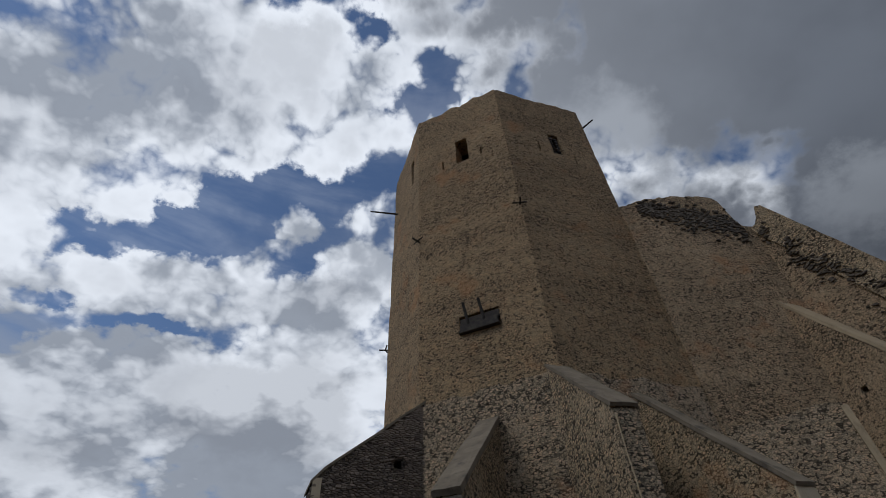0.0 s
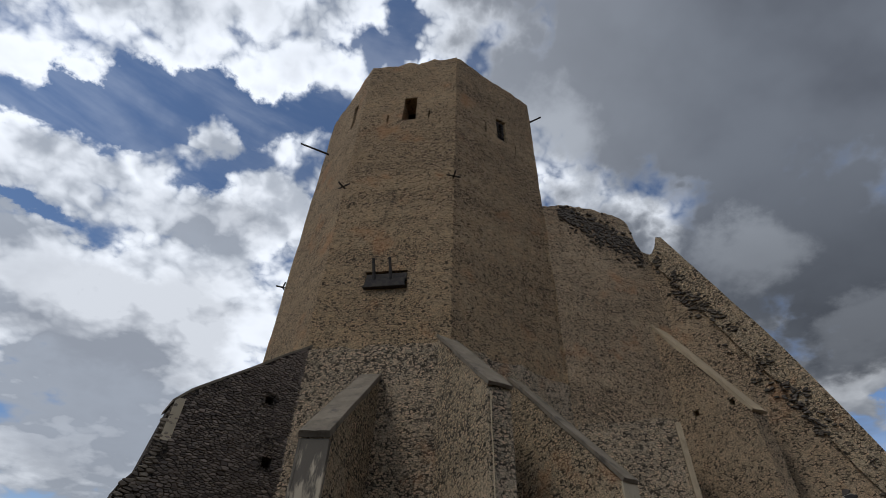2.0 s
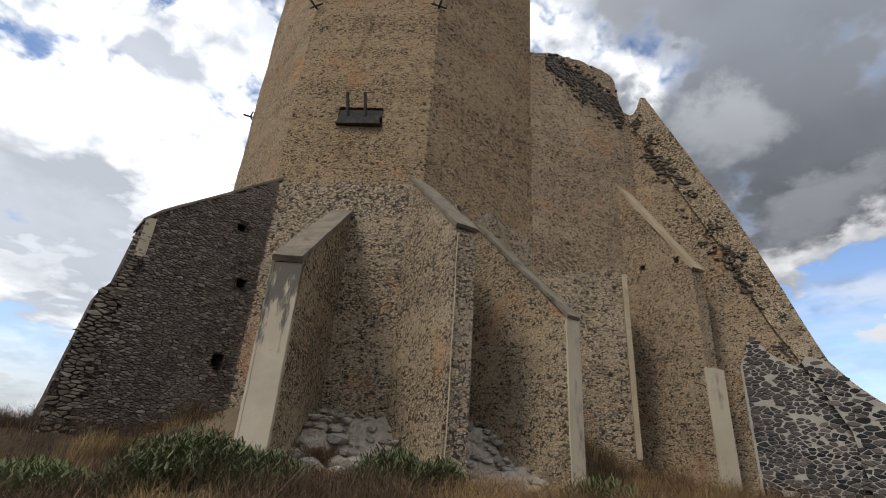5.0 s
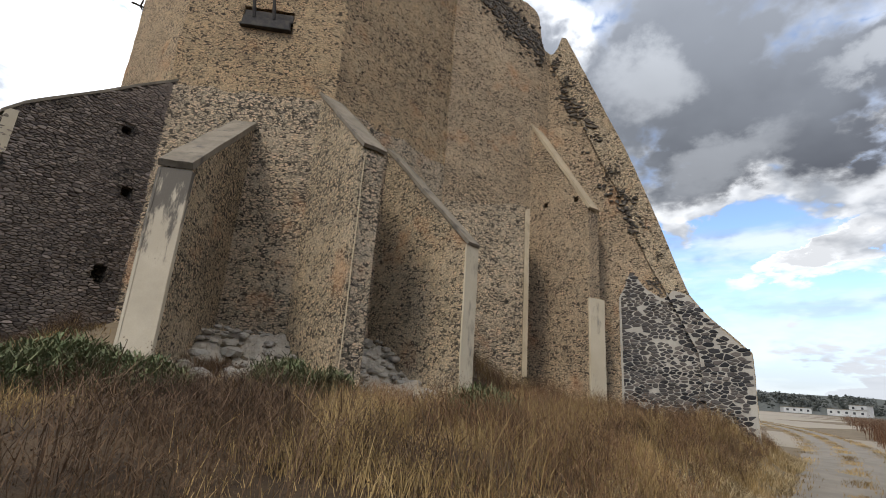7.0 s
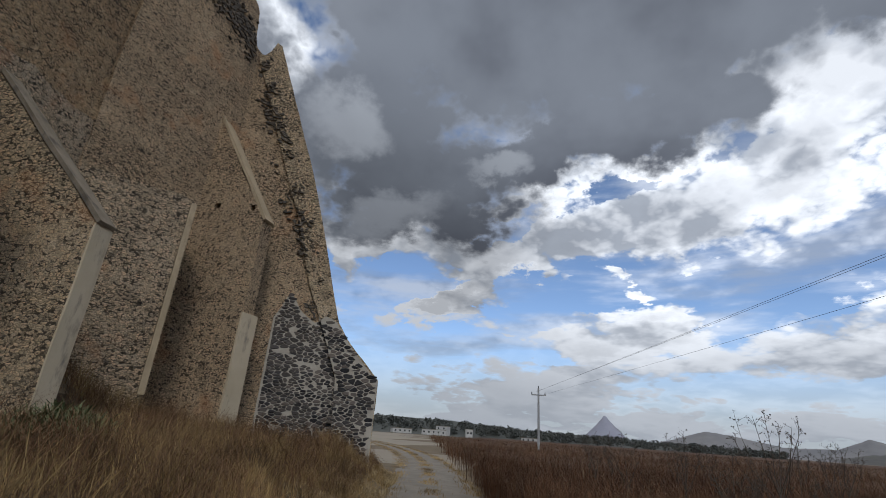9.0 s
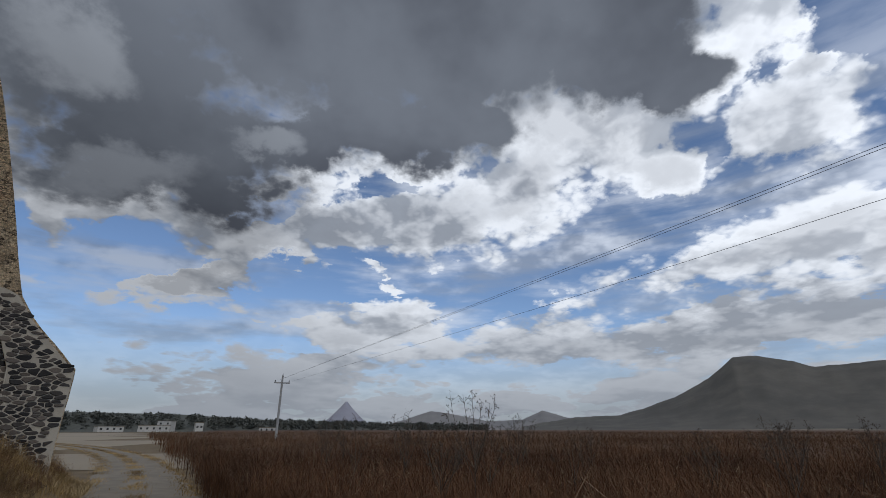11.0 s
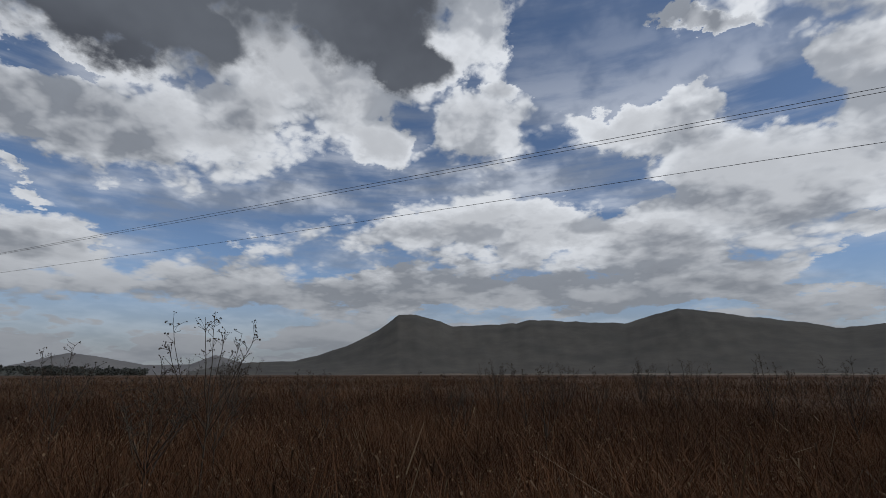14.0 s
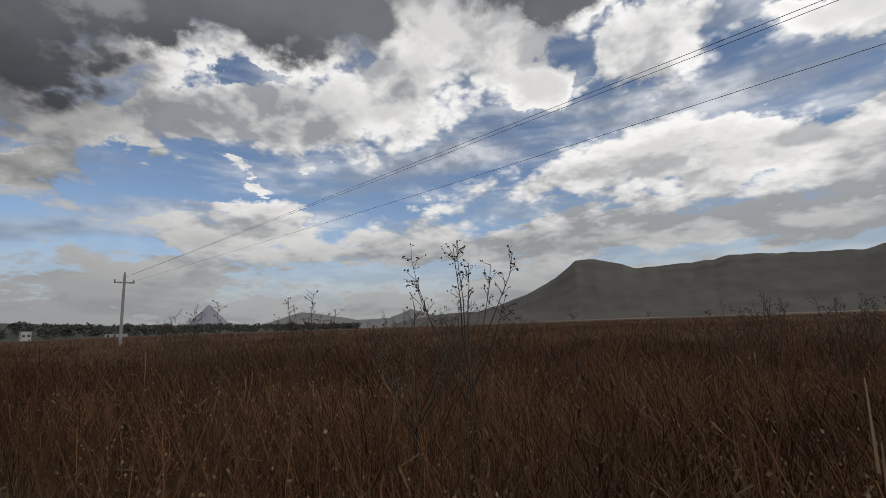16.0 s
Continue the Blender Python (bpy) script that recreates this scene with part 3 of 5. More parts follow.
# ---- walls beside the tower ----
side_wall = thing("side_wall", "ruined plastered rubble wall with a broken top", "wall", (10, 13.5, 0))
w_top = ragged(lines((0, 17.5), (1.2, 17.9), (2.2, 18.0), (3.6, 17.9), (4.2, 17.75), (4.26, 16.7), (4.4, 15.9), (5.0, 15.7)), 0.09, 2.2, 9)
part("wall", slab((7.70, 13.30), (12.7, 13.30), lambda s: -0.5, w_top, 1.1, 0.13, amp=0.05, rows=60, origin=side_wall.location), M_WALL, side_wall)

rake = thing("raking_buttress", "huge sloping buttress of plastered rubble with exposed basalt foot", "buttress", (14, 10.6, 0))
P, Q = (12.5, 13.3), (15.62, 7.86)
r_top = lines((0, 15.7), (.35, 15.7), (.5, 16.5), (.8, 16.3), (1.35, 14.85), (2.25, 12.5), (3.1, 10.25), (3.9, 7.75), (4.4, 6.1), (4.7, 5.05), (5.15, 4.4), (6.3, 3.2))
part("wall", slab(P, Q, lambda s: -0.5, ragged(r_top, 0.06, 2.0, 3), 1.6, 0.3, amp=0.04, origin=rake.location), M_WALL, rake)
r_low = lines((0, 15.5), (.31, 14.8), (.91, 13.3), (1.8, 11.0), (2.57, 9.2), (3.1, 7.6), (3.6, 6.1), (4.06, 5.2), (4.95, 3.0), (5.0, -0.5), (6.3, -.5))
part("rake_rib", slab(P, (15.64, 7.83), r_low, lambda s: r_top(s) + 0.03, 1.72, 0.2, back=1.6, amp=0.03, origin=rake.location), M_BUTT, rake)


def buttress(name, root, tip, width, z_root, z_tip, mat, front=None, front_top=None, foot=-0.3, cap=True, label="", holes=(), cap_mat=None, cap_thick=0.09, cap_over=0.06, wrap=0.0, quoins=0.0):
    ob = thing(name, label, "buttress", (*tip, 0), group="buttresses round the tower")
    o = ob.location
    run = math.dist(root, tip)
    d = Vector((tip[0] - root[0], tip[1] - root[1], 0)) / run
    n = Vector((d.y, -d.x, 0))
    part("wall", slab(root, tip, lambda s: foot, lines((0, z_root), (run, z_tip)), width, 0.3, back=width / 2, holes=holes, amp=0.025, origin=o), mat, ob)
    if cap:
        tilt = math.atan2(z_root - z_tip, run)
        mid = (Vector((*root, z_root)) + Vector((*tip, z_tip))) / 2 - o
        bm = bmesh.new()
        box(bm, Matrix.Identity(4), 1, 1, 1)
        bmesh.ops.subdivide_edges(bm, edges=bm.edges[:], cuts=5, use_grid_fill=True)
        m = Matrix.Translation(mid + Vector((0, 0, 0.05)) + d * 0.05) @ Matrix((d.to_4d() * 1, (-n).to_4d(), (0, 0, 1, 0), (0, 0, 0, 1))).transposed().to_3x3().to_4x4() @ Matrix.Rotation(tilt, 4, "Y")
        bmesh.ops.transform(bm, matrix=m @ Matrix.Diagonal((math.hypot(run, z_root - z_tip) + 0.1, width + cap_over, cap_thick, 1)), verts=bm.verts)
        for v in bm.verts:
            v.co = wobble(v.co + o, 0.03, 2.6) - o
        part("cap", bm, cap_mat or M_CAP, ob, "weathered cement capping")
    if front:
        c = Vector((*tip, 0))
        a, b = c - n * -width / 2, c + n * -width / 2
        ab = (b - a).normalized()
        a, b = a + d * 0.03, b + d * 0.03
        part("facing", slab((a.x, a.y), (b.x, b.y), lambda s: foot, lambda s: front_top, 0.06, 0.3, back=0.05, amp=0.012, origin=o), front, ob, "smooth pale cement facing")
        for side in (-1, 1):
            if wrap:
                e = c + n * side * (width / 2 + .004) + d * .05
                f = e - d * wrap
                part("facing_return", slab((e.x, e.y), (f.x, f.y), lambda s: foot, lambda s: front_top - .02, 0.05, 0.3, back=0.025, amp=0.012, origin=o), front, ob, "cement facing carried round the edge")
            if quoins and side > 0:
                e, f = c + n * side * (width / 2 - quoins) + d * .075, c + n * side * (width / 2 + .012) + d * .075
                part("edge_strip", slab((e.x, e.y), (f.x, f.y), lambda s: foot, lambda s: front_top - .12, 0.05, 0.2, back=0.025, amp=0.016, origin=o), M_PLASTER, ob, "pale worn plaster edge")
    return ob


buttress("buttress", (1.20, 12.95), (-.06, 9.37), .52, 8.15, 5.15, M_BUTT, M_STAINED, 5.1, cap_thick=.13, wrap=.14, label="stone buttress with a smooth cement front and sloping cap")
buttress("buttress", (3.12, 12.15), (3.62, 9.42), .58, 9.25, 6.70, M_BUTT, M_BASE, 6.6, quoins=.05, label="rubble stone buttress at the tower corner with sloping cap")
buttress("buttress", (5.35, 12.75), (6.45, 9.46), .42, 8.6, 5.02, M_BUTT, M_CEMENT, 5.0, wrap=.05, label="stone buttress with pale cement front and thin cap")
buttress("buttress", (11.85, 13.5), (12.42, 11.0), .62, 12.1, 7.9, M_WALL, M_WALL, 7.8, cap_mat=M_BAND, cap_thick=.10, cap_over=.02, holes=[(.74, .94, 8.28, 8.48, .3), (2.03, 2.2, 8.2, 8.4, .3)], label="tall plastered rubble buttress in the wall corner")
pier = thing("low_pier", "low thick rubble pier against the wall", "buttress", (9, 12.7, 0), group="buttresses round the tower")
part("wall", slab((7.72, 13.25), (10.2, 11.85), lambda s: -0.5, ragged(lambda s: 7.75, 0.07, 2, 2), 1.7, 0.3, amp=0.03, origin=pier.location), M_BASE, pier)
part("facing", slab((10.12, 11.86), (10.26, 11.78), lambda s: 2.1, lambda s: 7.6, 0.08, 0.3, back=0.03, amp=0.012, origin=pier.location), M_BAND, pier, "pale plaster corner strip")

left_wall = thing("left_wall", "dark bare rubble wall running into the tower", "wall", (-2.3, 13.0, 0))
l_top = lines((0, 2.6), (.08, 3.4), (.17, 4.6), (.5, 5.2), (.55, 6.55), (.8, 6.86), (3.75, 9.25))
LA, LB = (-4.06, 12.30), (-.62, 13.66)
lw = slab(LA, LB, lambda s: 0.0, ragged(l_top, 0.05, 3, 6), 1.0, 0.2, holes=[(2.72, 2.95, 7.1, 7.34, .4), (3.02, 3.26, 5.55, 5.8, .4), (2.92, 3.2, 3.4, 3.8, .4)], amp=0.05, origin=left_wall.location)
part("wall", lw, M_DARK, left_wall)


# ---- masonry details ----
def lie(a, b, s, z, off=0.0):
    """A place on the wall line a-b: s along it, off in front of it."""
    d = Vector((b[0] - a[0], b[1] - a[1], 0)).normalized()
    return Vector((a[0], a[1], 0)) + d * s + Vector((d.y, -d.x, 0)) * off + Vector((0, 0, z))


def turn(a, b):
    """Axes of a wall line: x along it, y out of its front, z up."""
    d = Vector((b[0] - a[0], b[1] - a[1], 0)).normalized()
    n = Vector((d.y, -d.x, 0))
    return Matrix((d, n, (0, 0, 1))).transposed().to_4x4()


def pebble(seed, flat=1.0, corners=7):
    """A rough stone about 1 wide and high, proud along +y."""
    rnd = random.Random(seed)
    me = bpy.data.meshes.new("stone")
    verts, faces = [], []
    ang = [2 * math.pi * (k + rnd.uniform(-.3, .3)) / corners for k in range(corners)]
    rad = [rnd.uniform(.34, .58) for _ in range(corners)]
    for shrink, y in ((1.0, -.25), (.96, .12), (.70, .30)):
        for a, r in zip(ang, rad):
            verts.append((r * shrink * math.cos(a) * 1.05, (y + rnd.uniform(-.05, .05)) * flat, r * shrink * math.sin(a)))
    c = corners
    for ring in (0, 1):
        for k in range(c):
            faces.append((ring * c + (k + 1) % c, ring * c + k, ring * c + c + k, ring * c + c + (k + 1) % c))
    faces.append(tuple(2 * c + k for k in range(c))[::-1])
    me.from_pydata(verts, [], faces)
    me.validate()
    return me


PEBBLES = [pebble(k) for k in range(24)]
for me in PEBBLES:
    me.materials.append(M_STONE)


def joined_stones(name, spots, mat, parent, label=""):
    """Many stones in one mesh: spots are matrices."""
    verts, faces = [], []
    for k, m in enumerate(spots):
        me = PEBBLES[k % len(PEBBLES)]
        base = len(verts)
        verts += [tuple(m @ v.co) for v in me.vertices]
        faces += [tuple(base + i for i in f.vertices) for f in me.polygons]
    me = bpy.data.meshes.new(name)
    me.from_pydata(verts, [], faces)
    me.materials.append(mat)
    ob = new(name, me)
    ob.parent = parent
    return tagged(ob, label, kind="stuff")


def laid_stones(seed, s0, s1, z0, z1, wide, high, keep, gap=(.008, .02), many=6000):
    """Irregular stones packed on a wall: middles and outlines (s, z), cut from one another with joints between them."""
    r = random.Random(seed)
    ratio = wide / high
    pts = []
    cellmap = {}
    for k in range(many):
        f = r.choice((.5, .75, 1.0, 1.35)) * r.uniform(.85, 1.15) * max(.6, 1.15 - k / many)
        s, z = r.uniform(s0, s1), r.uniform(z0, z1)
        i, j = int(s / wide), int(z / high)
        close = [q for a in (-2, -1, 0, 1, 2) for b in (-2, -1, 0, 1, 2) for q in cellmap.get((i + a, j + b), ())]
        if all(((s - q[0]) / wide) ** 2 + ((z - q[1]) / high) ** 2 > (.5 * (f + q[2])) ** 2 * .78 for q in close):
            pts.append((s, z, f))
            cellmap.setdefault((i, j), []).append(pts[-1])
    xy = np.array([(a, b * ratio) for a, b, _ in pts])
    stones = []
    for k, (s, z, f) in enumerate(pts):
        if not keep(s, z):
            continue
        dist = np.hypot(*(xy - xy[k]).T)
        half = wide * .72
        poly = [Vector((max(-half, s0 - s), -half)), Vector((min(half, s1 - s), -half)), Vector((min(half, s1 - s), half)), Vector((max(-half, s0 - s), half))]
        cut = r.uniform(*gap)
        for m in np.argsort(dist)[1:15]:
            away = Vector(xy[m] - xy[k])
            lim = away.length / 2 - cut
            away.normalize()
            cutpoly = []
            for a, b in zip(poly, poly[1:] + poly[:1]):
                da, db = a.dot(away) - lim, b.dot(away) - lim
                if da <= 0:
                    cutpoly.append(a)
                if da * db < 0:
                    cutpoly.append(a.lerp(b, da / (da - db)))
            poly = cutpoly
            if len(poly) < 3:
                break
        if len(poly) < 3:
            continue
        ring = []
        for a, b in zip(poly, poly[1:] + poly[:1]):
            ring.append(a * r.uniform(.84, 1.02))
            if (b - a).length > wide * .3:
                ring.append(a.lerp(b, r.uniform(.3, .7)) * r.uniform(.90, 1.10))
        stones.append((s, z, [(v.x, v.y / ratio) for v in ring]))
    return stones


def stone_mesh(ring, seed, depth):
    """A rough block on an outline, proud along +y."""
    r = random.Random(seed)
    c = len(ring)
    tilt, lean = r.uniform(-.12, .12), r.uniform(-.12, .12)
    proud = depth * r.uniform(.55, 1.2)
    verts, faces = [], []
    for shrink, y in ((1.0, -.04), (.97, proud * .62), (.74, proud)):
        for a, b in ring:
            verts.append((a * shrink, y + (tilt * a + lean * b + r.uniform(-.05, .05) * depth if y > 0 else 0), b * shrink))
    for k in range(2):
        for i in range(c):
            faces.append((k * c + (i + 1) % c, k * c + i, k * c + c + i, k * c + c + (i + 1) % c))
    faces.append(tuple(2 * c + i for i in range(c))[::-1])
    return verts, faces


def lay_wall(name, a, b, stones, off, depth, mat, joined_mat, parent, single, label):
    """Stones on the wall line a-b: the first ones as pieces of their own, the rest in one mesh."""
    axes, allv, allf = turn(a, b), [], []
    for k, (s, z, ring) in enumerate(stones):
        verts, faces = stone_mesh(ring, k, depth)
        m = Matrix.Translation(lie(a, b, s, z, off(s, z)) - parent.location) @ axes
        if k < single:
            me = bpy.data.meshes.new(name)
            me.from_pydata(verts, [], faces)
            me.materials.append(mat)
            LATER.append((name, me, m, parent))
        else:
            base = len(allv)
            allv += [tuple(m @ Vector(v)) for v in verts]
            allf += [tuple(base + i for i in f) for f in faces]
    if allv:
        me = bpy.data.meshes.new(name)
        me.from_pydata(allv, [], allf)
        me.materials.append(joined_mat)
        ob = new("rubble_facing", me)
        ob.parent = parent
        tagged(ob, label, kind="stuff")


LATER = []
# basalt foot of the raking buttress, set in a bed of pale mortar
foot_top = lines((2.6, 5.0), (3.0, 6.0), (3.4, 5.3), (4.0, 4.9), (4.3, 5.2), (4.7, 5.0), (5.15, 4.35), (6.28, 3.15))
bed_at = lambda s, z: 0.135 if (s > 4.9 or z > r_low(s)) else 0.03
part("mortar_bed", slab(lie(P, Q, 2.55, 0)[:2], lie(P, Q, 4.93, 0)[:2], lambda s: 0.2, lambda s: min(foot_top(s + 2.55), r_low(s + 2.55) + .05), 0.06, 0.2, back=0.03, amp=0.015, origin=rake.location), M_MORTAR, rake, "pale grey lime mortar")
part("mortar_bed", slab(lie(P, Q, 4.08, 0)[:2], lie(P, Q, 6.29, 0)[:2], lambda s: max(0.2, r_low(s + 4.08)), lambda s: foot_top(s + 4.08), 0.30, 0.2, back=0.165, amp=0.015, origin=rake.location), M_MORTAR, rake, "pale grey lime mortar")
rnd = random.Random(5)
found = laid_stones(5, 2.62, 6.27, .4, 6.0, .30, .15, lambda s, z: z < foot_top(s) - .06 and s < 6.2 and rnd.random() > .03, (.003, .016), 9000)
found.sort(key=lambda a: -a[0])
lay_wall("stone", P, Q, found, lambda s, z: bed_at(s, z) - .005, .026, M_STONE, M_STONES, rake, 300, "dark basalt stones in pale mortar")

M_BARED = varied("bared_stone", ((.055, .046, .038), (.12, .10, .08), (.25, .205, .155)), 0.95)
# bared stones under the broken wall top and along the rake
spots = []
for k in range(620):
    s = rnd.uniform(0.7, 4.45)
    mid = 17.25 - 0.42 * max(0, s - 1.0)
    zz = mid + rnd.gauss(0, .38)
    if zz < w_top(s) - .08 and zz > 15.0:
        spots.append(Matrix.Translation(lie((7.70, 13.30), (12.7, 13.30), s, zz, 0.03) - side_wall.location) @ turn((7.7, 13.3), (12.7, 13.3)) @ Matrix.Rotation(rnd.uniform(-.6, .6), 4, "Y") @ Matrix.Diagonal((rnd.uniform(.08, .26), .14, rnd.uniform(.05, .13), 1)))
joined_stones("rubble_patch", spots, M_BARED, side_wall, "bared dark stones under the broken top")
spots = []
for k in range(780):
    s = rnd.uniform(0.1, 4.3)
    zz = r_low(s) + rnd.gauss(0.1, .55) + 0.55 * noise.noise(Vector((s * 2.1, 4, 0)))
    if zz < r_top(s) - .3 and noise.noise(Vector((s * 1.3, zz * 1.1, 6))) > -.12 + .25 * rnd.random():
        spots.append(Matrix.Translation(lie(P, Q, s, zz, 0.15 if zz > r_low(s) else 0.03) - rake.location) @ turn(P, Q) @ Matrix.Rotation(rnd.uniform(-.4, .9), 4, "Y") @ Matrix.Diagonal((rnd.uniform(.07, .24), .10, rnd.uniform(.04, .11), 1)))
joined_stones("rubble_patch", spots, M_BARED, rake, "bared dark stones along the slope")

# pale quoins, rubble and coping of the dark wall
M_QUOIN = varied("quoin", ((.15, .12, .09), (.23, .185, .135), (.34, .28, .205)), 0.9, "object")
M_DARKSTONE = varied("dark_wall_stone", ((.10, .080, .066), (.21, .165, .13), (.38, .30, .235)), 0.95, "object")
M_DARKSTONES = varied("dark_wall_stones", ((.10, .080, .066), (.21, .165, .13), (.38, .30, .235)), 0.95)
pale_to = lambda z: float(np.interp(z, (1.6, 3.4, 4.6, 5.2, 5.3, 6.6), (.52, .56, .6, .72, .72, .74)))
wall_from = lambda z: float(np.interp(z, (1.6, 2.6, 3.4, 4.6, 5.2, 5.3, 6.6, 6.9), (.0, .02, .08, .17, .5, .54, .56, .8)))
HOLES = ((2.84, 7.22), (3.14, 5.68), (3.06, 3.6))
on_wall = lambda s, z: wall_from(z) + .03 < s and z < l_top(s) - .06 and all(math.hypot(s - a, z - b) > .22 for a, b in HOLES)
found = laid_stones(8, .0, .95, 1.0, 6.9, .23, .105, lambda s, z: on_wall(s, z) and s < pale_to(z), many=2500)
lay_wall("quoin", LA, LB, found, lambda s, z: .0, .045, M_QUOIN, M_QUOIN, left_wall, 300, "")
found = laid_stones(9, .0, 3.72, 1.0, 9.2, .16, .065, lambda s, z: on_wall(s, z) and s > pale_to(z) + .05 + .12 * math.sin(z * 5) + .1 * math.sin(z * 13), (.003, .010), 26000)
found.sort(key=lambda a: a[1])
lay_wall("stone", LA, LB, found, lambda s, z: .0, .04, M_DARKSTONE, M_DARKSTONES, left_wall, 250, "rough dark stones of the bare wall")
part("plaster_strip", slab(lie(LA, LB, .62, 0)[:2], lie(LA, LB, .84, 0)[:2], lambda s: 5.7, lambda s: 6.7, 0.06, 0.3, back=0.02, amp=0.012, origin=left_wall.location), M_CEMENT, left_wall, "patch of smooth plaster")
bm = slab(lie(LA, LB, .56, 0)[:2], lie(LA, LB, 3.68, 0)[:2], lambda s: l_top(s + .56) - .02, lambda s: l_top(s + .56) + .06, 1.08, 0.3, back=1.04, amp=0.02, rows=1, origin=left_wall.location)
part("coping", bm, M_CAP, left_wall, "weathered grey coping")
# concrete strip on the corner buttress
strip = thing("pilaster_strip", "pale smooth cement strip on the rubble wall", "pilaster", (12.5, 11, 0))
FA, FB = (12.10, 10.93), (12.78, 10.93)
part("facing", slab(FA, FB, lambda s: 0.4, lambda s: 4.75, 0.08, 0.3, back=0.02, amp=0.008, origin=strip.location), M_CEMENT, strip)

# ---- timber and iron on the tower ----
hatch = thing("timber_hatch", "charred timber hatch with two upright posts in the tower wall", "hatch", lie(V0, V1, 2.2, 11.1))
R = turn(V0, V1)
for zc, off, wid in ((11.66, -.10, 1.40), (11.34, .06, 1.34)):
    bm = bmesh.new()
    box(bm, Matrix.Translation(lie(V0, V1, 2.235, zc, off) - hatch.location) @ R, wid, .14, .29, .015)
    part("plank", bm, M_IRON, hatch)
for s in (1.88, 2.44):
    bm = bmesh.new()
    rod(bm, lie(V0, V1, s, 11.45, .10) - hatch.location, lie(V0, V1, s - .06, 12.2, .32) - hatch.location, .055, .05)
    part("post", bm, M_IRON, hatch)
bm = bmesh.new()
box(bm, Matrix.Translation(lie(V0, V1, 2.235, 11.17, .06) - hatch.location) @ R, 1.42, .2, .06, .01)
part("sill", bm, M_IRON, hatch)


def bracket(at, out, label="rusty iron bracket fixed to the tower corner"):
    ob = thing("iron_bracket", label, "bracket", at, group="iron brackets on the tower")
    bm = bmesh.new()
    rod(bm, (0, 0, 0), Vector(out) * .45, .035)
    part("arm", bm, M_IRON, ob)
    for side in (-1, 1):
        bm = bmesh.new()
        a = Vector(out).cross(Vector((0, 0, 1))) * side
        rod(bm, Vector(out) * .18, Vector(out) * .12 + a * .28 + Vector((0, 0, .08)), .03)
        part("prong", bm, M_IRON, ob)
    return ob


bracket(lie(V0, V1, 4.38, 16.25, -.05), (-.05, -1, 0))
bracket(lie(V0, V1, .05, 16.25, -.05), (-.7, -.7, 0))
bracket(lie(V7, V0, .10, 13.9, -.05), (-1, -.1, 0))
for a, b, name in ((Vector((-2.75, 17.2, 22.3)), Vector((-3.75, 17.0, 22.3)), "rod"), (Vector((7.75, 13.5, 24.1)), Vector((8.35, 13.25, 24.5)), "rod")):
    ob = thing("projecting_pole", "thin dark wooden pole projecting from the tower", "pole", a, group="poles on the tower")
    bm = bmesh.new()
    rod(bm, (0, 0, 0), b - a, .05, .04)
    rod(bm, (b - a) * -.6, (0, 0, 0), .05)
    part("shaft", bm, M_IRON, ob)

# stones blocking the second window
spots = []
for i in range(7):
    for j in range(2):
        spots.append(Matrix.Translation(lie(V1, V2, 2.56 + j * .27 + rnd.uniform(-.04, .04), 20.92 + i * .21, -.16) - O) @ turn(V1, V2) @ Matrix.Diagonal((.28, .3, .17, 1)))
joined_stones("window_blocking", spots, M_STONES, tower, "loose stones blocking the window")

# rubble lying at the foot between the buttresses
for x0, x1 in ((.15, 3.35), (3.85, 6.3)):
    bm = bmesh.new()
    xs, ys = np.arange(x0, x1 + .01, .09), np.arange(9.35, 12.75, .09)
    grid = []
    for y in ys:
        row = []
        for x in xs:
            q = Vector((x, y, 0))
            lump = abs(noise.noise(q * 1.3)) * .45 + abs(noise.noise(q * 3.4 + Vector((3, 1, 0)))) * .22 + abs(noise.noise(q * 8.0)) * .09
            row.append(bm.verts.new((x, y, ground_z(x, y) - .06 + .75 * lump * step01((y - 9.2) / 1.2) )))
        grid.append(row)
    for a, b in zip(grid, grid[1:]):
        for k in range(len(a) - 1):
            bm.faces.new((a[k], a[k + 1], b[k + 1], b[k]))
    tagged(link("scree_bank", bm, M_ROCK), "pale dusty bank of broken rubble between buttresses", "rubble", kind="structure")
M_BOULDER = varied("fallen_stone", ((.27, .23, .18), (.40, .345, .27), (.52, .455, .36)), 0.95, "object")
BOULDERS = []
for k in range(8):
    b2 = bmesh.new()
    bmesh.ops.create_icosphere(b2, subdivisions=2, radius=.5)
    for v in b2.verts:
        v.co = v.co + .22 * noise.noise_vector(v.co * 2.2 + Vector((k * 7, 0, 0)))
        v.co.z *= .7
    me = bpy.data.meshes.new("fallen_stone")
    b2.to_mesh(me)
    b2.free()
    me.materials.append(M_BOULDER)
    BOULDERS.append(me)
for k in range(280):
    x, y = rnd.choice(((rnd.uniform(.1, 3.4), rnd.uniform(9.5, 12.5)), (rnd.uniform(3.9, 6.4), rnd.uniform(9.6, 12.5))))
    size = rnd.uniform(.06, .24) if rnd.random() > .10 else rnd.uniform(.25, .48)
    ob = new("fallen_stone", BOULDERS[k % 8])
    ob.matrix_basis = Matrix.Translation((x, y, ground_z(x, y) + size * .12 + .12 * step01((y - 9.6) / 1.5))) @ Matrix.Rotation(rnd.uniform(0, 6.3), 4, "Z") @ Matrix.Diagonal((size * 1.2, size, size * .8, 1))
    tagged(ob, "fallen grey rubble stone on the dusty bank", "stone", "fallen stones at the foot of the tower")


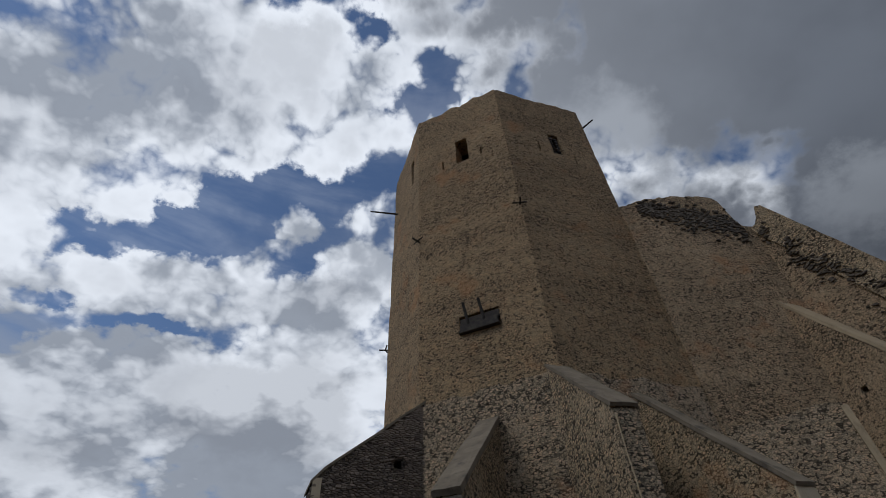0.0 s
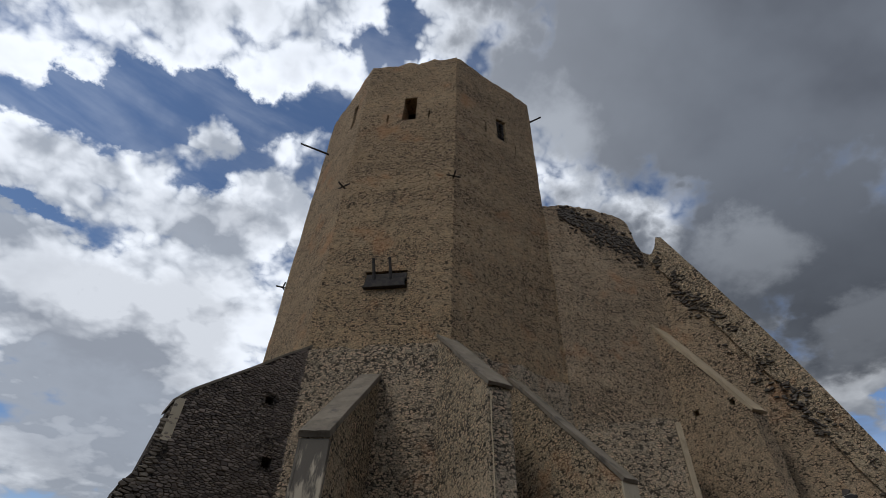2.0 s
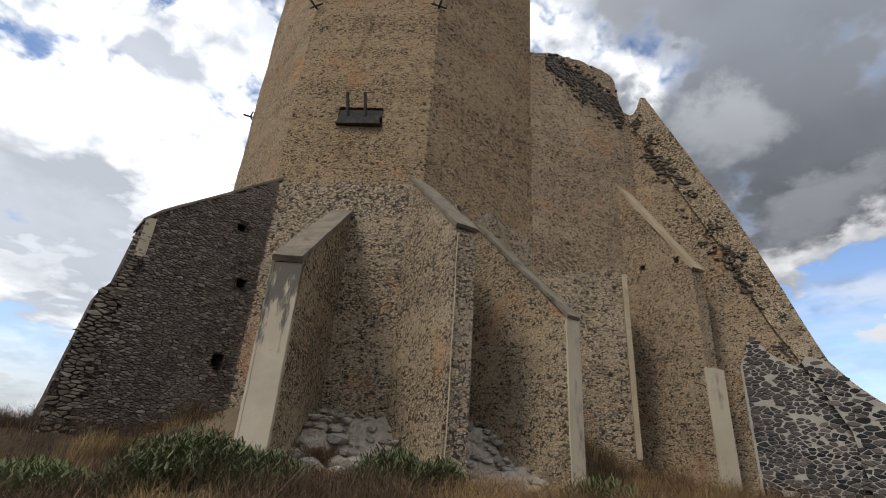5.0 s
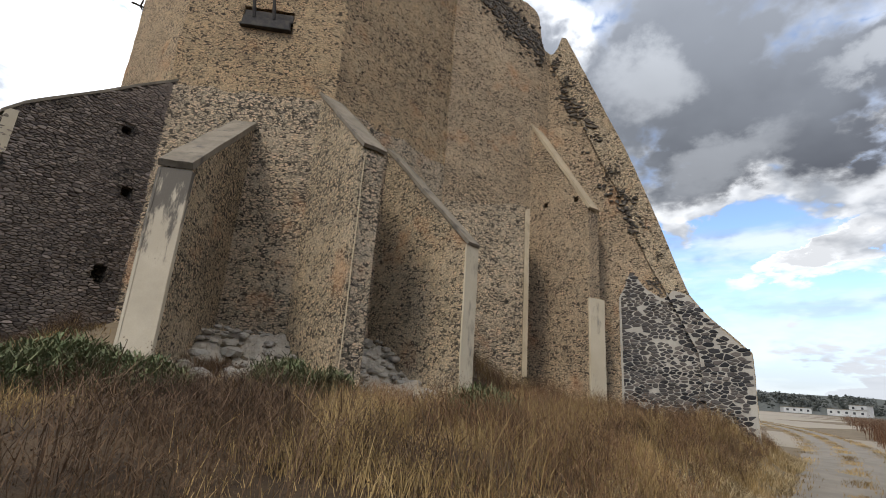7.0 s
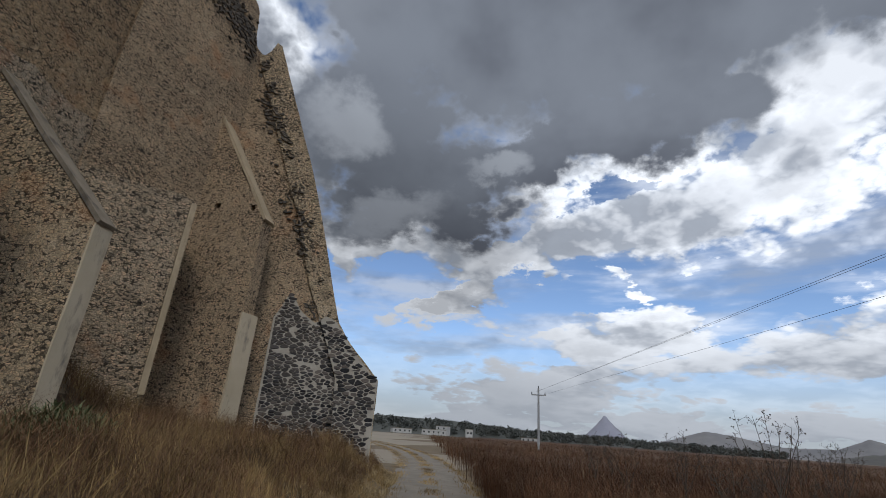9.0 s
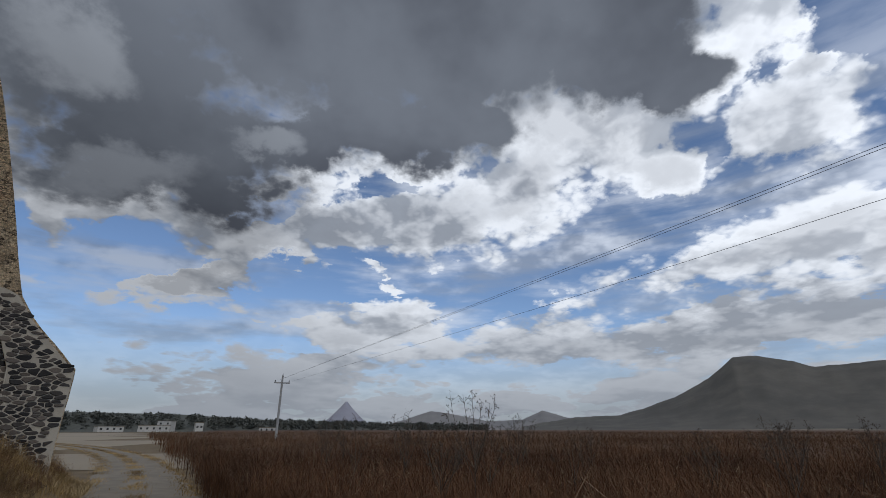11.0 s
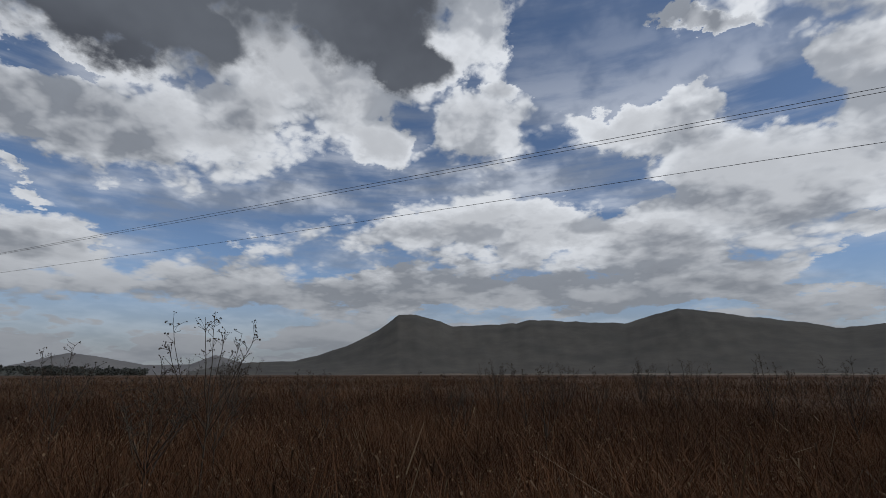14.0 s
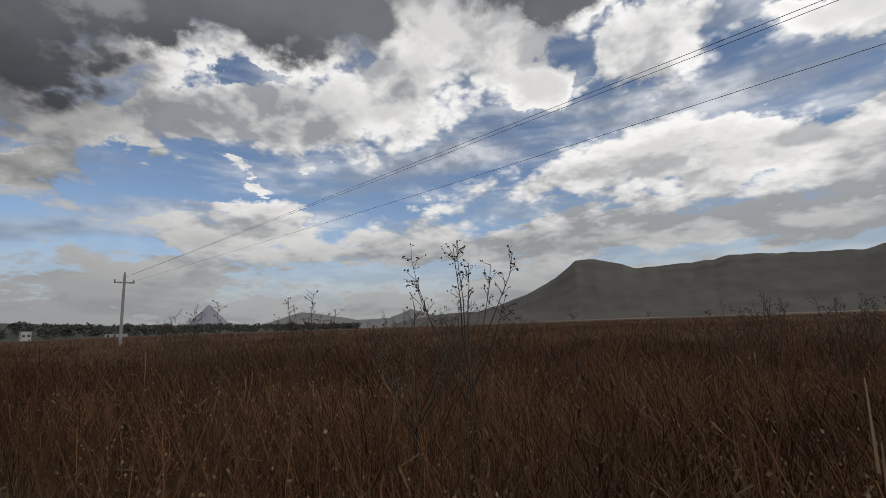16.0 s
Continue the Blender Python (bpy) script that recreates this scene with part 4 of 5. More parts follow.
# ---- far country ----
# distance haze is put into the mountain, cone, hill and tree colours
M_HILL = mottled("scrub_mountain", (.083, .078, .069), (.118, .108, .092), 0.006, 0.03, 1.0, 0.2, 3.0)
M_CONE = mottled("hazed_cone", (.25, .25, .29), (.30, .295, .33), 0.004, 0.02, 1.0, 0.1, 2.0)
M_LOW = mottled("hazed_low_hills", (.18, .175, .175), (.225, .215, .205), 0.005, 0.03, 1.0, 0.1, 2.0)
M_WOOD = varied("hazed_foliage", ((.078, .084, .072), (.095, .098, .084), (.125, .124, .105)), 1.0)
M_WHITE = mottled("whitewash", (.40, .385, .35), (.50, .48, .44), 0.4, 6, 0.9, 0.1, 0.01)
M_GLASS = mottled("dark_opening", (.03, .03, .03), (.05, .05, .05), 1, 6, 0.5, 0.1, 0.01)
M_PALE = mottled("stubble_field", (.27, .225, .165), (.34, .285, .21), 0.02, 0.4, 1.0, 0.3, 0.1)


def ridge(name, crest, r, depth, mat, label, step=0.25, rough=0.25, foot=-8):
    """A range of hills: crest gives elevations in degrees along the azimuths, at r metres."""
    az0, az1 = crest[0][0], crest[-1][0]
    f = lines(*crest)
    bm = bmesh.new()
    cols = []
    n = int((az1 - az0) / step)
    for i in range(n + 1):
        az = az0 + (az1 - az0) * i / n
        top = max(0.02, f(az) + rough * 0.5 * noise.noise(Vector((az * .45, r, 0))) + rough * 0.22 * noise.noise(Vector((az * 1.9, r, 0))))
        col = []
        for k in range(11):
            w = k / 10
            rr = r - depth * (1 - w) + depth * .03 * noise.noise(Vector((az * .7, k * .6, r)))
            z = foot + (math.tan(radians(top)) * r + 1.6 - foot) * (w ** 1.35)
            a = radians(az)
            col.append(bm.verts.new((rr * math.sin(a), rr * math.cos(a), z)))
        a = radians(az)
        col.append(bm.verts.new(((r + depth) * math.sin(a), (r + depth) * math.cos(a), foot)))
        cols.append(col)
    for a, b in zip(cols, cols[1:]):
        for k in range(11):
            bm.faces.new((a[k], b[k], b[k + 1], a[k + 1])[::-1])
    return tagged(link(name, bm, mat, smooth=True), label, "mountain", kind="structure")


ridge("mountain_range", ((108, .3), (114, 1.3), (118.5, 1.4), (124, 3.1), (127.5, 4.9), (130, 6.8), (132, 6.9), (136.5, 5.5), (144, 5.75), (145.5, 6.15), (156, 5.45), (161.5, 6.85), (168, 5.6), (175, 4.1), (178, 4.3), (184, 2.2), (196, 1.5), (215, .3)),
      3200, 1100, M_HILL, "dark scrub-covered mountain range under the clouds")
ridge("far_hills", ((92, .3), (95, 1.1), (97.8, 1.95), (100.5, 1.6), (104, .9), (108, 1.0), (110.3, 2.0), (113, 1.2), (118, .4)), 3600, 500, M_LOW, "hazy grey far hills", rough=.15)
bm = bmesh.new()
crown = Vector((math.sin(radians(88.2)), math.cos(radians(88.2)), 0)) * 4200
rings = []
for k in range(13):
    w = k / 12
    rings.append([bm.verts.new(crown + Vector(((10 + 225 * w ** 1.15) * math.cos(a) * (1 + .05 * noise.noise(Vector((a * 2, w * 3, 1)))), (10 + 225 * w ** 1.15) * math.sin(a), 220 * (1 - w) - 4))) for a in [2 * math.pi * j / 40 for j in range(40)]])
for a, b in zip(rings, rings[1:]):
    for j in range(40):
        bm.faces.new((a[j], b[j], b[(j + 1) % 40], a[(j + 1) % 40]))
bm.faces.new(rings[0])
tagged(link("volcano", bm, M_CONE, smooth=True), "conical volcano far off, haze put into its pale grey colour", "mountain", kind="structure")
ridge("wooded_rise", ((40, 1.0), (56, 1.35), (64, 1.5), (72, 1.4), (80, .95), (88, .75), (96, .5), (104, .25)), 620, 150, M_WOOD, "low dark wooded rise behind the village", rough=.1, foot=-1)

M_STRIP = mottled("far_strip", (.07, .06, .045), (.26, .215, .155), 0.008, 0.1, 1.0, 0.1, 0.1)
ridge("far_fields", ((126, .02), (133, .02), (137, .10), (141, .02), (146, .09), (151, .02), (158, .11), (164, .05), (170, .12), (176, .02)), 1500, 200, M_STRIP, "pale strip of fields at the mountain foot", rough=.06, foot=-1)
# trees on the rise, too far to be counted
rnd = random.Random(11)
leaf_n = 46
tr = np.random.default_rng(31)
quads = []
for k in range(1500):
    az = rnd.uniform(45, 104)
    r = rnd.uniform(500, 640)
    top = np.interp(az, (45, 64, 72, 80, 88, 104), (1.4, 1.6, 1.5, 1.08, .9, .5))
    size = rnd.uniform(1.2, 3.4)
    z = r * math.tan(radians(top)) * rnd.uniform(.1, .95) + .5
    u = tr.normal(0, 1, (leaf_n, 3))
    u /= np.linalg.norm(u, axis=1)[:, None]
    mid = u * tr.uniform(.45, 1.0, (leaf_n, 1)) * (size * 1.3, size * 1.3, size) + (r * math.sin(radians(az)), r * math.cos(radians(az)), z)
    a, b = tr.normal(0, .42, (leaf_n, 3)) * size * .5, tr.normal(0, .42, (leaf_n, 3)) * size * .5
    quads.append(np.stack([mid - a, mid - b, mid + a, mid + b], 1))
tv = np.concatenate(quads).reshape(-1, 3)
me = bpy.data.meshes.new("far_trees")
me.from_pydata(tv.tolist(), [], np.arange(len(tv)).reshape(-1, 4).tolist())
me.materials.append(M_WOOD)
tagged(new("far_trees", me), "dark green far trees on the rise", "trees", kind="stuff")


def house(az, r, wx, wy, h, floors=1):
    a = radians(az)
    ob = thing("house", "small flat-roofed whitewashed house at the village edge", "house", (r * math.sin(a), r * math.cos(a), 0), group="village houses")
    ob.rotation_euler = (0, 0, -a + rnd.uniform(-.4, .4))
    bm = bmesh.new()
    box(bm, Matrix.Translation((0, 0, h / 2)), wx, wy, h)
    part("wall", bm, M_WHITE, ob)
    bm = bmesh.new()
    box(bm, Matrix.Translation((0, 0, h + .15)), wx + .5, wy + .5, .3)
    part("roof", bm, M_CAP, ob, "grey concrete roof slab")
    for f in range(floors):
        for k in range(max(2, int(wx / 4))):
            bm = bmesh.new()
            box(bm, Matrix.Translation((-wx / 2 + (k + .5) * wx / max(2, int(wx / 4)), -wy / 2, h * (f + .55) / floors)), 1.3, .2, 1.4)
            part("window", bm, M_GLASS, ob)
    return ob


house(65.9, 430, 16, 9, 3.6)
house(69.6, 430, 20, 10, 4.2)
house(70.6, 445, 10, 9, 7.5, 2)
house(73.5, 400, 5, 5, 6.0)
house(80.2, 420, 12, 7, 2.8)

# pale stubble beyond the bend of the road
bm = bmesh.new()
vs = [[bm.verts.new((x, y, 0.012 + (0 if abs(off_road(x, y)) < 8 else -.004))) for x in np.linspace(26, 330, 20)] for y in np.linspace(-10, 330, 20)]
for j in range(19):
    for i in range(19):
        if off_road((vs[j][i].co.x), vs[j][i].co.y) > -6:
            bm.faces.new((vs[j][i], vs[j][i + 1], vs[j + 1][i + 1], vs[j + 1][i]))
for v in [v for v in bm.verts if not v.link_faces]:
    bm.verts.remove(v)
for v in bm.verts:
    v.co.z = ground_z(v.co.x, v.co.y) + .02
tagged(link("stubble", bm, M_PALE), "pale bare field beyond the road", "field", kind="structure")

# ---- power line ----
M_POLE = mottled("concrete_pole", (.27, .265, .255), (.35, .345, .33), 1, 20, 0.9, 0.2, 0.01)
M_WIRE = mottled("wire", (.05, .05, .052), (.08, .08, .08), 2, 20, 0.6, 0.0, 0.001)
LINE = Vector((1, .364, 0)).normalized()
ACROSS = Vector((-LINE.y, LINE.x, 0))
pole = thing("utility_pole", "pale concrete power pole with one crossarm", "utility pole", (52.2, 8.1, 0))
bm = bmesh.new()
rod(bm, (0, 0, -.5), (0, 0, 6.75), .14, .09, 10)
part("mast", bm, M_POLE, pole)
bm = bmesh.new()
box(bm, Matrix.Translation((0, 0, 6.05)) @ Matrix.Rotation(math.atan2(ACROSS.y, ACROSS.x), 4, "Z"), 1.5, .1, .12, .01)
part("crossarm", bm, M_POLE, pole)
for s in (-.68, 0, .68):
    bm = bmesh.new()
    rod(bm, ACROSS * s + Vector((0, 0, 6.1 if s else 6.75)), ACROSS * s + Vector((0, 0, 6.32 if s else 6.95)), .05, .035)
    part("insulator", bm, M_WIRE, pole)
for s, z0, z1 in ((-.05, 6.5, 6.43), (.3, 6.32, 6.34), (-.5, 6.1, 5.72)):
    cu = bpy.data.curves.new("power_wire", "CURVE")
    cu.dimensions = "3D"
    cu.bevel_depth, cu.bevel_resolution = .005, 1
    sp = cu.splines.new("POLY")
    sp.points.add(40)
    for i in range(41):
        w = i / 40
        a = pole.location + ACROSS * s + Vector((0, 0, z0)) - LINE * (130 * w)
        a.z = z0 + (z1 - z0) * min(1, w * 3.4) - .25 * math.sin(math.pi * w)
        sp.points[i].co = (*a, 1)
    cu.materials.append(M_WIRE)
    ob = new("power_wire", cu)
    me = bpy.data.meshes.new_from_object(ob.evaluated_get(bpy.context.evaluated_depsgraph_get()))
    bpy.data.objects.remove(ob)
    tagged(new("power_wire", me), "thin dark overhead power wire", "wire", "overhead wires")


# ---- grass and weeds ----
M_GOLD = varied("dry_grass", ((.30, .185, .068), (.50, .345, .145), (.15, .087, .037)), 0.8)
M_TRODDEN = varied("trodden_straw", ((.36, .26, .13), (.50, .38, .20), (.22, .15, .075)), 0.8)
# dark brown that carries the shade in the gaps of the bank grass
M_GRASS_SHADE = mottled("grass_gap_shade", (.050, .033, .019), (.105, .068, .036), 1.3, 18, 1.0, 1.0, 0.06)
M_RUST = varied("rusty_weeds", ((.15, .078, .037), (.24, .135, .062), (.08, .046, .027)), 0.85)
M_UMBER = varied("umber_weeds", ((.075, .042, .024), (.13, .078, .040), (.042, .027, .017)), 0.9)
M_GREEN = varied("green_weeds", ((.075, .098, .038), (.125, .145, .060), (.19, .175, .085)), 0.8)
M_FIELD = varied("field_weeds", ((.100, .044, .020), (.150, .071, .033), (.048, .024, .013)), 0.95)
M_STRAW = varied("straw_stalks", ((.15, .10, .055), (.21, .15, .09), (.10, .065, .036)), 0.85)
M_SEED = varied("seed_heads", ((.15, .094, .054), (.25, .17, .10), (.075, .045, .027)), 0.9)
M_LEAF = varied("dead_leaf", ((.085, .048, .026), (.15, .095, .052), (.045, .027, .016)), 0.9)
M_TWIG = mottled("dead_stem", (.06, .045, .035), (.10, .08, .06), 3, 30, 0.9, 0.2, 0.005)
rng = np.random.default_rng(7)


def fill(name, quads, mat, label, category):
    """quads: arrays of shape (n, 4, 3), or strips of shape (n, 6, 3) of two quads each."""
    vs, fs, base = [], [], 0
    for q in quads:
        n, k = q.shape[:2]
        idx = base + np.arange(n)[:, None] * k
        fs.append(idx + np.array([[0, 1, 2, 3]]))
        if k == 6:
            fs.append(idx + np.array([[3, 2, 4, 5]]))
        vs.append(q.reshape(-1, 3))
        base += n * k
    v, f = np.concatenate(vs), np.concatenate(fs)
    me = bpy.data.meshes.new(name)
    me.vertices.add(len(v))
    me.vertices.foreach_set("co", v.astype(np.float32).ravel())
    me.loops.add(len(f) * 4)
    me.loops.foreach_set("vertex_index", f.astype(np.int32).ravel())
    me.polygons.add(len(f))
    me.polygons.foreach_set("loop_start", np.arange(len(f), dtype=np.int32) * 4)
    me.update(calc_edges=True)
    me.materials.append(mat)
    return tagged(new(name, me), label, category, kind="stuff")


def blades(p, h, w, lean):
    """Bent blades: feet p (n, 3), heights h, widths w, leans."""
    n = len(p)
    a = rng.uniform(0, 2 * np.pi, n)
    side = np.stack([np.cos(a), np.sin(a), 0 * a], 1) * (w / 2)[:, None]
    b = rng.uniform(0, 2 * np.pi, n)
    out = np.stack([np.cos(b), np.sin(b), 0 * b], 1) * (h * lean)[:, None]
    mid = p + out * .35 + np.stack([0 * h, 0 * h, h * .55], 1)
    tip = p + out + np.stack([0 * h, 0 * h, h * np.sqrt(np.maximum(.2, 1 - lean ** 2))], 1)
    return np.stack([p - side, p + side, mid + side * .8, mid - side * .8, tip + side * .25, tip - side * .25], 1), mid, tip


def twigs(start, run, w, rise=0.5):
    n = len(start)
    a = rng.uniform(0, 2 * np.pi, n)
    d = np.stack([np.cos(a), np.sin(a), rise * rng.uniform(.3, 1.7, n)], 1) * run[:, None]
    side = np.stack([-np.sin(a), np.cos(a), 0 * a], 1) * (w / 2)[:, None]
    end = start + d
    return np.stack([start - side, start + side, end + side * .5, end - side * .5], 1), end


def specks(at, size):
    n = len(at)
    a = rng.uniform(0, 2 * np.pi, n)
    u = np.stack([np.cos(a), np.sin(a), rng.uniform(-.6, .6, n)], 1) * size[:, None]
    v = np.stack([-np.sin(a) * .3, np.cos(a) * .3, np.ones(n)], 1) * size[:, None]
    return np.stack([at - u, at - v, at + u, at + v], 1)


def strewn(n, x0, x1, y0, y1, keep):
    x, y = rng.uniform(x0, x1, n), rng.uniform(y0, y1, n)
    ok = keep(x, y)
    return x[ok], y[ok]


def d_road(x, y):
    return (y - .9 - SLOPE * x) / math.hypot(1, SLOPE)


def heights(x, y):
    return np.array([ground_z(a, b) for a, b in zip(x, y)])


def clumpy(x, y, f, seed):
    return np.array([noise.noise(Vector((a * f, b * f, seed))) for a, b in zip(x, y)])


def foot_line(x):
    """How far back the grass reaches before the masonry."""
    return np.interp(x, (-16, -6, -4.3, -4, -1, 0, 3.6, 6.4, 6.9, 9.5, 12.4, 14.5, 15.6, 16.2, 30), (20, 19, 18, 13.6, 13.2, 9.3, 9.2, 9.4, 12.6, 12.0, 11.0, 9.6, 7.9, 11, 16))


def low_sight(x, z, h):
    """Grass stays short before the buttresses, where the bank is dry and stony."""
    lim = np.maximum(.12, (1.62 - z)) * rng.uniform(.6, 1.12, len(x))
    h = np.where(x < -.6, h * .62, h)
    return np.where((x > -1.2) & (x < 8), np.minimum(h, lim), h)


# dark sheet under the grass; shade between the stems put into its colour
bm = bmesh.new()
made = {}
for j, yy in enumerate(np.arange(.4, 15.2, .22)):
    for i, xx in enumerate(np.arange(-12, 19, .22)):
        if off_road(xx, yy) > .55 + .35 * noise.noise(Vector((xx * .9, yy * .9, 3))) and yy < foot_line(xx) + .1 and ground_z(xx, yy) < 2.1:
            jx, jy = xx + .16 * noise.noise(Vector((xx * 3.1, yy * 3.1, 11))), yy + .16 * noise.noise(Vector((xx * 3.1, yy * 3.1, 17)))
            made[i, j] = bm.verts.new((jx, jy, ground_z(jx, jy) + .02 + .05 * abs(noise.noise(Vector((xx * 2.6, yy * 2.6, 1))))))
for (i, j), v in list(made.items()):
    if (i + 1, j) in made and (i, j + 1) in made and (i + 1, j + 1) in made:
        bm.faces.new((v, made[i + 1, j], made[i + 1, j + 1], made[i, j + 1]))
tagged(link("grass_litter", bm, M_GRASS_SHADE, smooth=True), "dark sheet for the shaded gaps under the bank grass", "litter", kind="stuff")

# golden grass on the bank
x, y = strewn(400000, -11, 19, 0, 16, lambda x, y: (d_road(x, y) > -.05) & (y < foot_line(x)) & ((np.hypot(x - .3, y) > 3.2) | (rng.uniform(0, 1, len(x)) < .3)))
c = clumpy(x, y, .55, 2.0)
ok = c + rng.normal(0, .16, len(x)) + .02 - .5 * np.clip((2.4 - x) / 2.4, 0, 1) + .14 * (x > 6) > -.04
x, y = x[ok], y[ok]
d = d_road(x, y)
p = np.stack([x, y, heights(x, y) - .02], 1)
h = rng.uniform(.18, .62, len(x)) * np.clip(.35 + d / 2.5, .35, 1.0) * np.where(np.hypot(x, y) < 3.4, .35, np.where(np.hypot(x, y) < 4.5, .65, 1))
h = low_sight(x, p[:, 2], h) * (.5 + 1.4 * np.clip(clumpy(x, y, 1.3, 5.0) + .25, 0, .65))
g1, mid, tip = blades(p, h, rng.uniform(.005, .012, len(x)), rng.uniform(.1, .6, len(x)))
fill("dry_grass", [g1], M_GOLD, "tall golden dry grass on the bank", "grass")

# rusty weeds between the grass
x, y = strewn(85000, -11, 19, 0, 16, lambda x, y: (d_road(x, y) > .5) & (y < foot_line(x) - .1) & (np.hypot(x - .3, y) > 3.2))
c = clumpy(x, y, .5, 9.0)
ok = c + rng.normal(0, .22, len(x)) > -.16
x, y = x[ok], y[ok]
d = d_road(x, y)
p = np.stack([x, y, heights(x, y) - .02], 1)
h = rng.uniform(.3, .8, len(x)) * np.clip(.4 + d / 3, .4, 1.0)
h = low_sight(x, p[:, 2], h) * (.72 + .9 * np.clip(.25 - clumpy(x, y, 1.1, 5.0), 0, .6))
g1, mid, tip = blades(p, h, rng.uniform(.006, .010, len(x)), rng.uniform(.05, .4, len(x)))
t = [twigs(p + (tip - p) * f, h * .28, np.full(len(x), .006)) for f in (.45, .6, .75, .88)]
s = [specks(e + rng.normal(0, .03, e.shape), rng.uniform(.004, .009, len(e))) for _, e in t for _ in range(2)]
dim = x + 1.6 * clumpy(x, y, .6, 21.0) < 2.4
for mat, pick, label in ((M_RUST, ~dim, "rust-brown dried weeds with small heads"), (M_UMBER, dim, "dark umber dried weeds with small heads")):
    fill("rusty_weeds" if mat is M_RUST else "umber_weeds", [g1[pick]] + [q[pick] for q, _ in t] + [q[pick] for q in s], mat, label, "weeds")

# green bushes at the foot of the buttresses
GREEN = [(-.95, 8.3, .9, .74), (.05, 8.0, .7, .5), (2.15, 8.4, .55, .72), (3.0, 8.5, .45, .6), (5.7, 7.6, .7, .75), (-2.9, 9.3, .7, .5)]
for gx0, gy0, rad, tall_g in GREEN:
    n = int(2600 * rad * rad) + 300
    a, r = rng.uniform(0, 2 * np.pi, n), rad * np.sqrt(rng.uniform(0, 1, n))
    x, y = gx0 + r * np.cos(a), gy0 + r * np.sin(a) * .7
    p = np.stack([x, y, heights(x, y) - .02], 1)
    h = tall_g * rng.uniform(.45, 1.05, n) * (1 - .55 * (r / rad) ** 2)
    g1, mid, tip = blades(p, h, rng.uniform(.006, .012, n), rng.uniform(.1, .5, n))
    t = [twigs(p + (tip - p) * f, rng.uniform(.04, .11, n), np.full(n, .026), .8) for f in (.3, .4, .5, .6, .7, .8, .9, 1.0)]
    bush = thing("green_shrub", "low green weedy shrub on the dry bank", "shrub", group="green shrubs on the bank")
    fill("stem_mass", [g1], M_GREEN, "", "").parent = bush
    fill("foliage", [q for q, _ in t], M_GREEN, "", "").parent = bush
n = 700
x, y = 1.25 + rng.normal(0, .28, n), 10.3 + rng.normal(0, .16, n)
p = np.stack([x, y, heights(x, y) - .02], 1)
g1, mid, tip = blades(p, rng.uniform(.12, .4, n), rng.uniform(.008, .014, n), rng.uniform(.2, .8, n))
bush = thing("rust_bush", "small rust-red dead bush among rubble", "shrub")
fill("stem_mass", [g1], M_RUST, "", "").parent = bush
fill("foliage", [twigs(mid, np.full(n, .12), np.full(n, .008))[0]], M_RUST, "", "").parent = bush

# trodden straw along the road
x, y = strewn(120000, 3, 19, 1.5, 10, lambda x, y: (d_road(x, y) > -.15) & (d_road(x, y) < 1.3) & (y < foot_line(x)))
ok = clumpy(x, y, .8, 12.0) + rng.normal(0, .15, len(x)) > -.02
x, y = x[ok], y[ok]
p = np.stack([x, y, heights(x, y)], 1)
g1, _, _ = blades(p, rng.uniform(.10, .32, len(x)), rng.uniform(.008, .016, len(x)), rng.uniform(.6, .97, len(x)))
fill("trodden_straw", [g1], M_TRODDEN, "pale trodden straw along the road edge", "straw")

# grass crown between the wheel tracks, and along the edges
s = rng.uniform(2, 110, 40000)
dd = np.where(rng.uniform(0, 1, len(s)) < .5, rng.normal(-1.33, .17, len(s)), np.where(rng.uniform(0, 1, len(s)) < .5, rng.normal(-.05, .22, len(s)), rng.normal(-2.7, .2, len(s))))
k = math.hypot(1, SLOPE)
dd = dd + .003 * np.maximum(0, s - 22) ** 2
x, y = s / k - dd * SLOPE / k, .9 + s / k * SLOPE + dd / k
ok = clumpy(x, y, .9, 4.0) > -.2
x, y = x[ok], y[ok]
p = np.stack([x, y, np.full(len(x), .02)], 1)
g1, _, _ = blades(p, rng.uniform(.04, .14, len(x)), rng.uniform(.008, .016, len(x)), rng.uniform(.2, .9, len(x)))
fill("track_grass", [g1], M_GOLD, "low dry grass between the wheel tracks", "grass")

# ---- the field of dead weeds ----
FIELD_EDGE = -2.95


def in_field(x, y):
    edge = FIELD_EDGE + .18 * np.sin(x * 1.3) + .12 * np.sin(x * 3.1)
    return d_road(x, y) < edge


def stand(n, x0, x1, y0, y1, h0, h1, wide, arms, keep=None, heads=1):
    x, y = strewn(n, x0, x1, y0, y1, lambda x, y: in_field(x, y) & (keep(x, y) if keep else True))
    p = np.stack([x, y, np.zeros(len(x))], 1)
    c = np.array([noise.noise(Vector((a * .35, b * .35, 7))) for a, b in zip(x, y)])
    h = rng.uniform(h0, h1, len(x)) * (1 + .28 * c)
    g, mid, tip = blades(p, h, rng.uniform(wide * .6, wide * 1.3, len(x)), rng.uniform(.02, .35, len(x)))
    t = [twigs(p + (tip - p) * rng.uniform(.45, .98, (len(x), 1)), h * rng.uniform(.1, .25, len(x)), np.full(len(x), wide * .6), .9) for _ in range(arms)]
    sp = [specks(e + rng.normal(0, .02, e.shape), rng.uniform(.4, 1.0, len(e)) * wide * (1.0 if wide < .01 else 1.1)) for _, e in t for _ in range(heads)]
    return [g] + [q for q, _ in t], sp


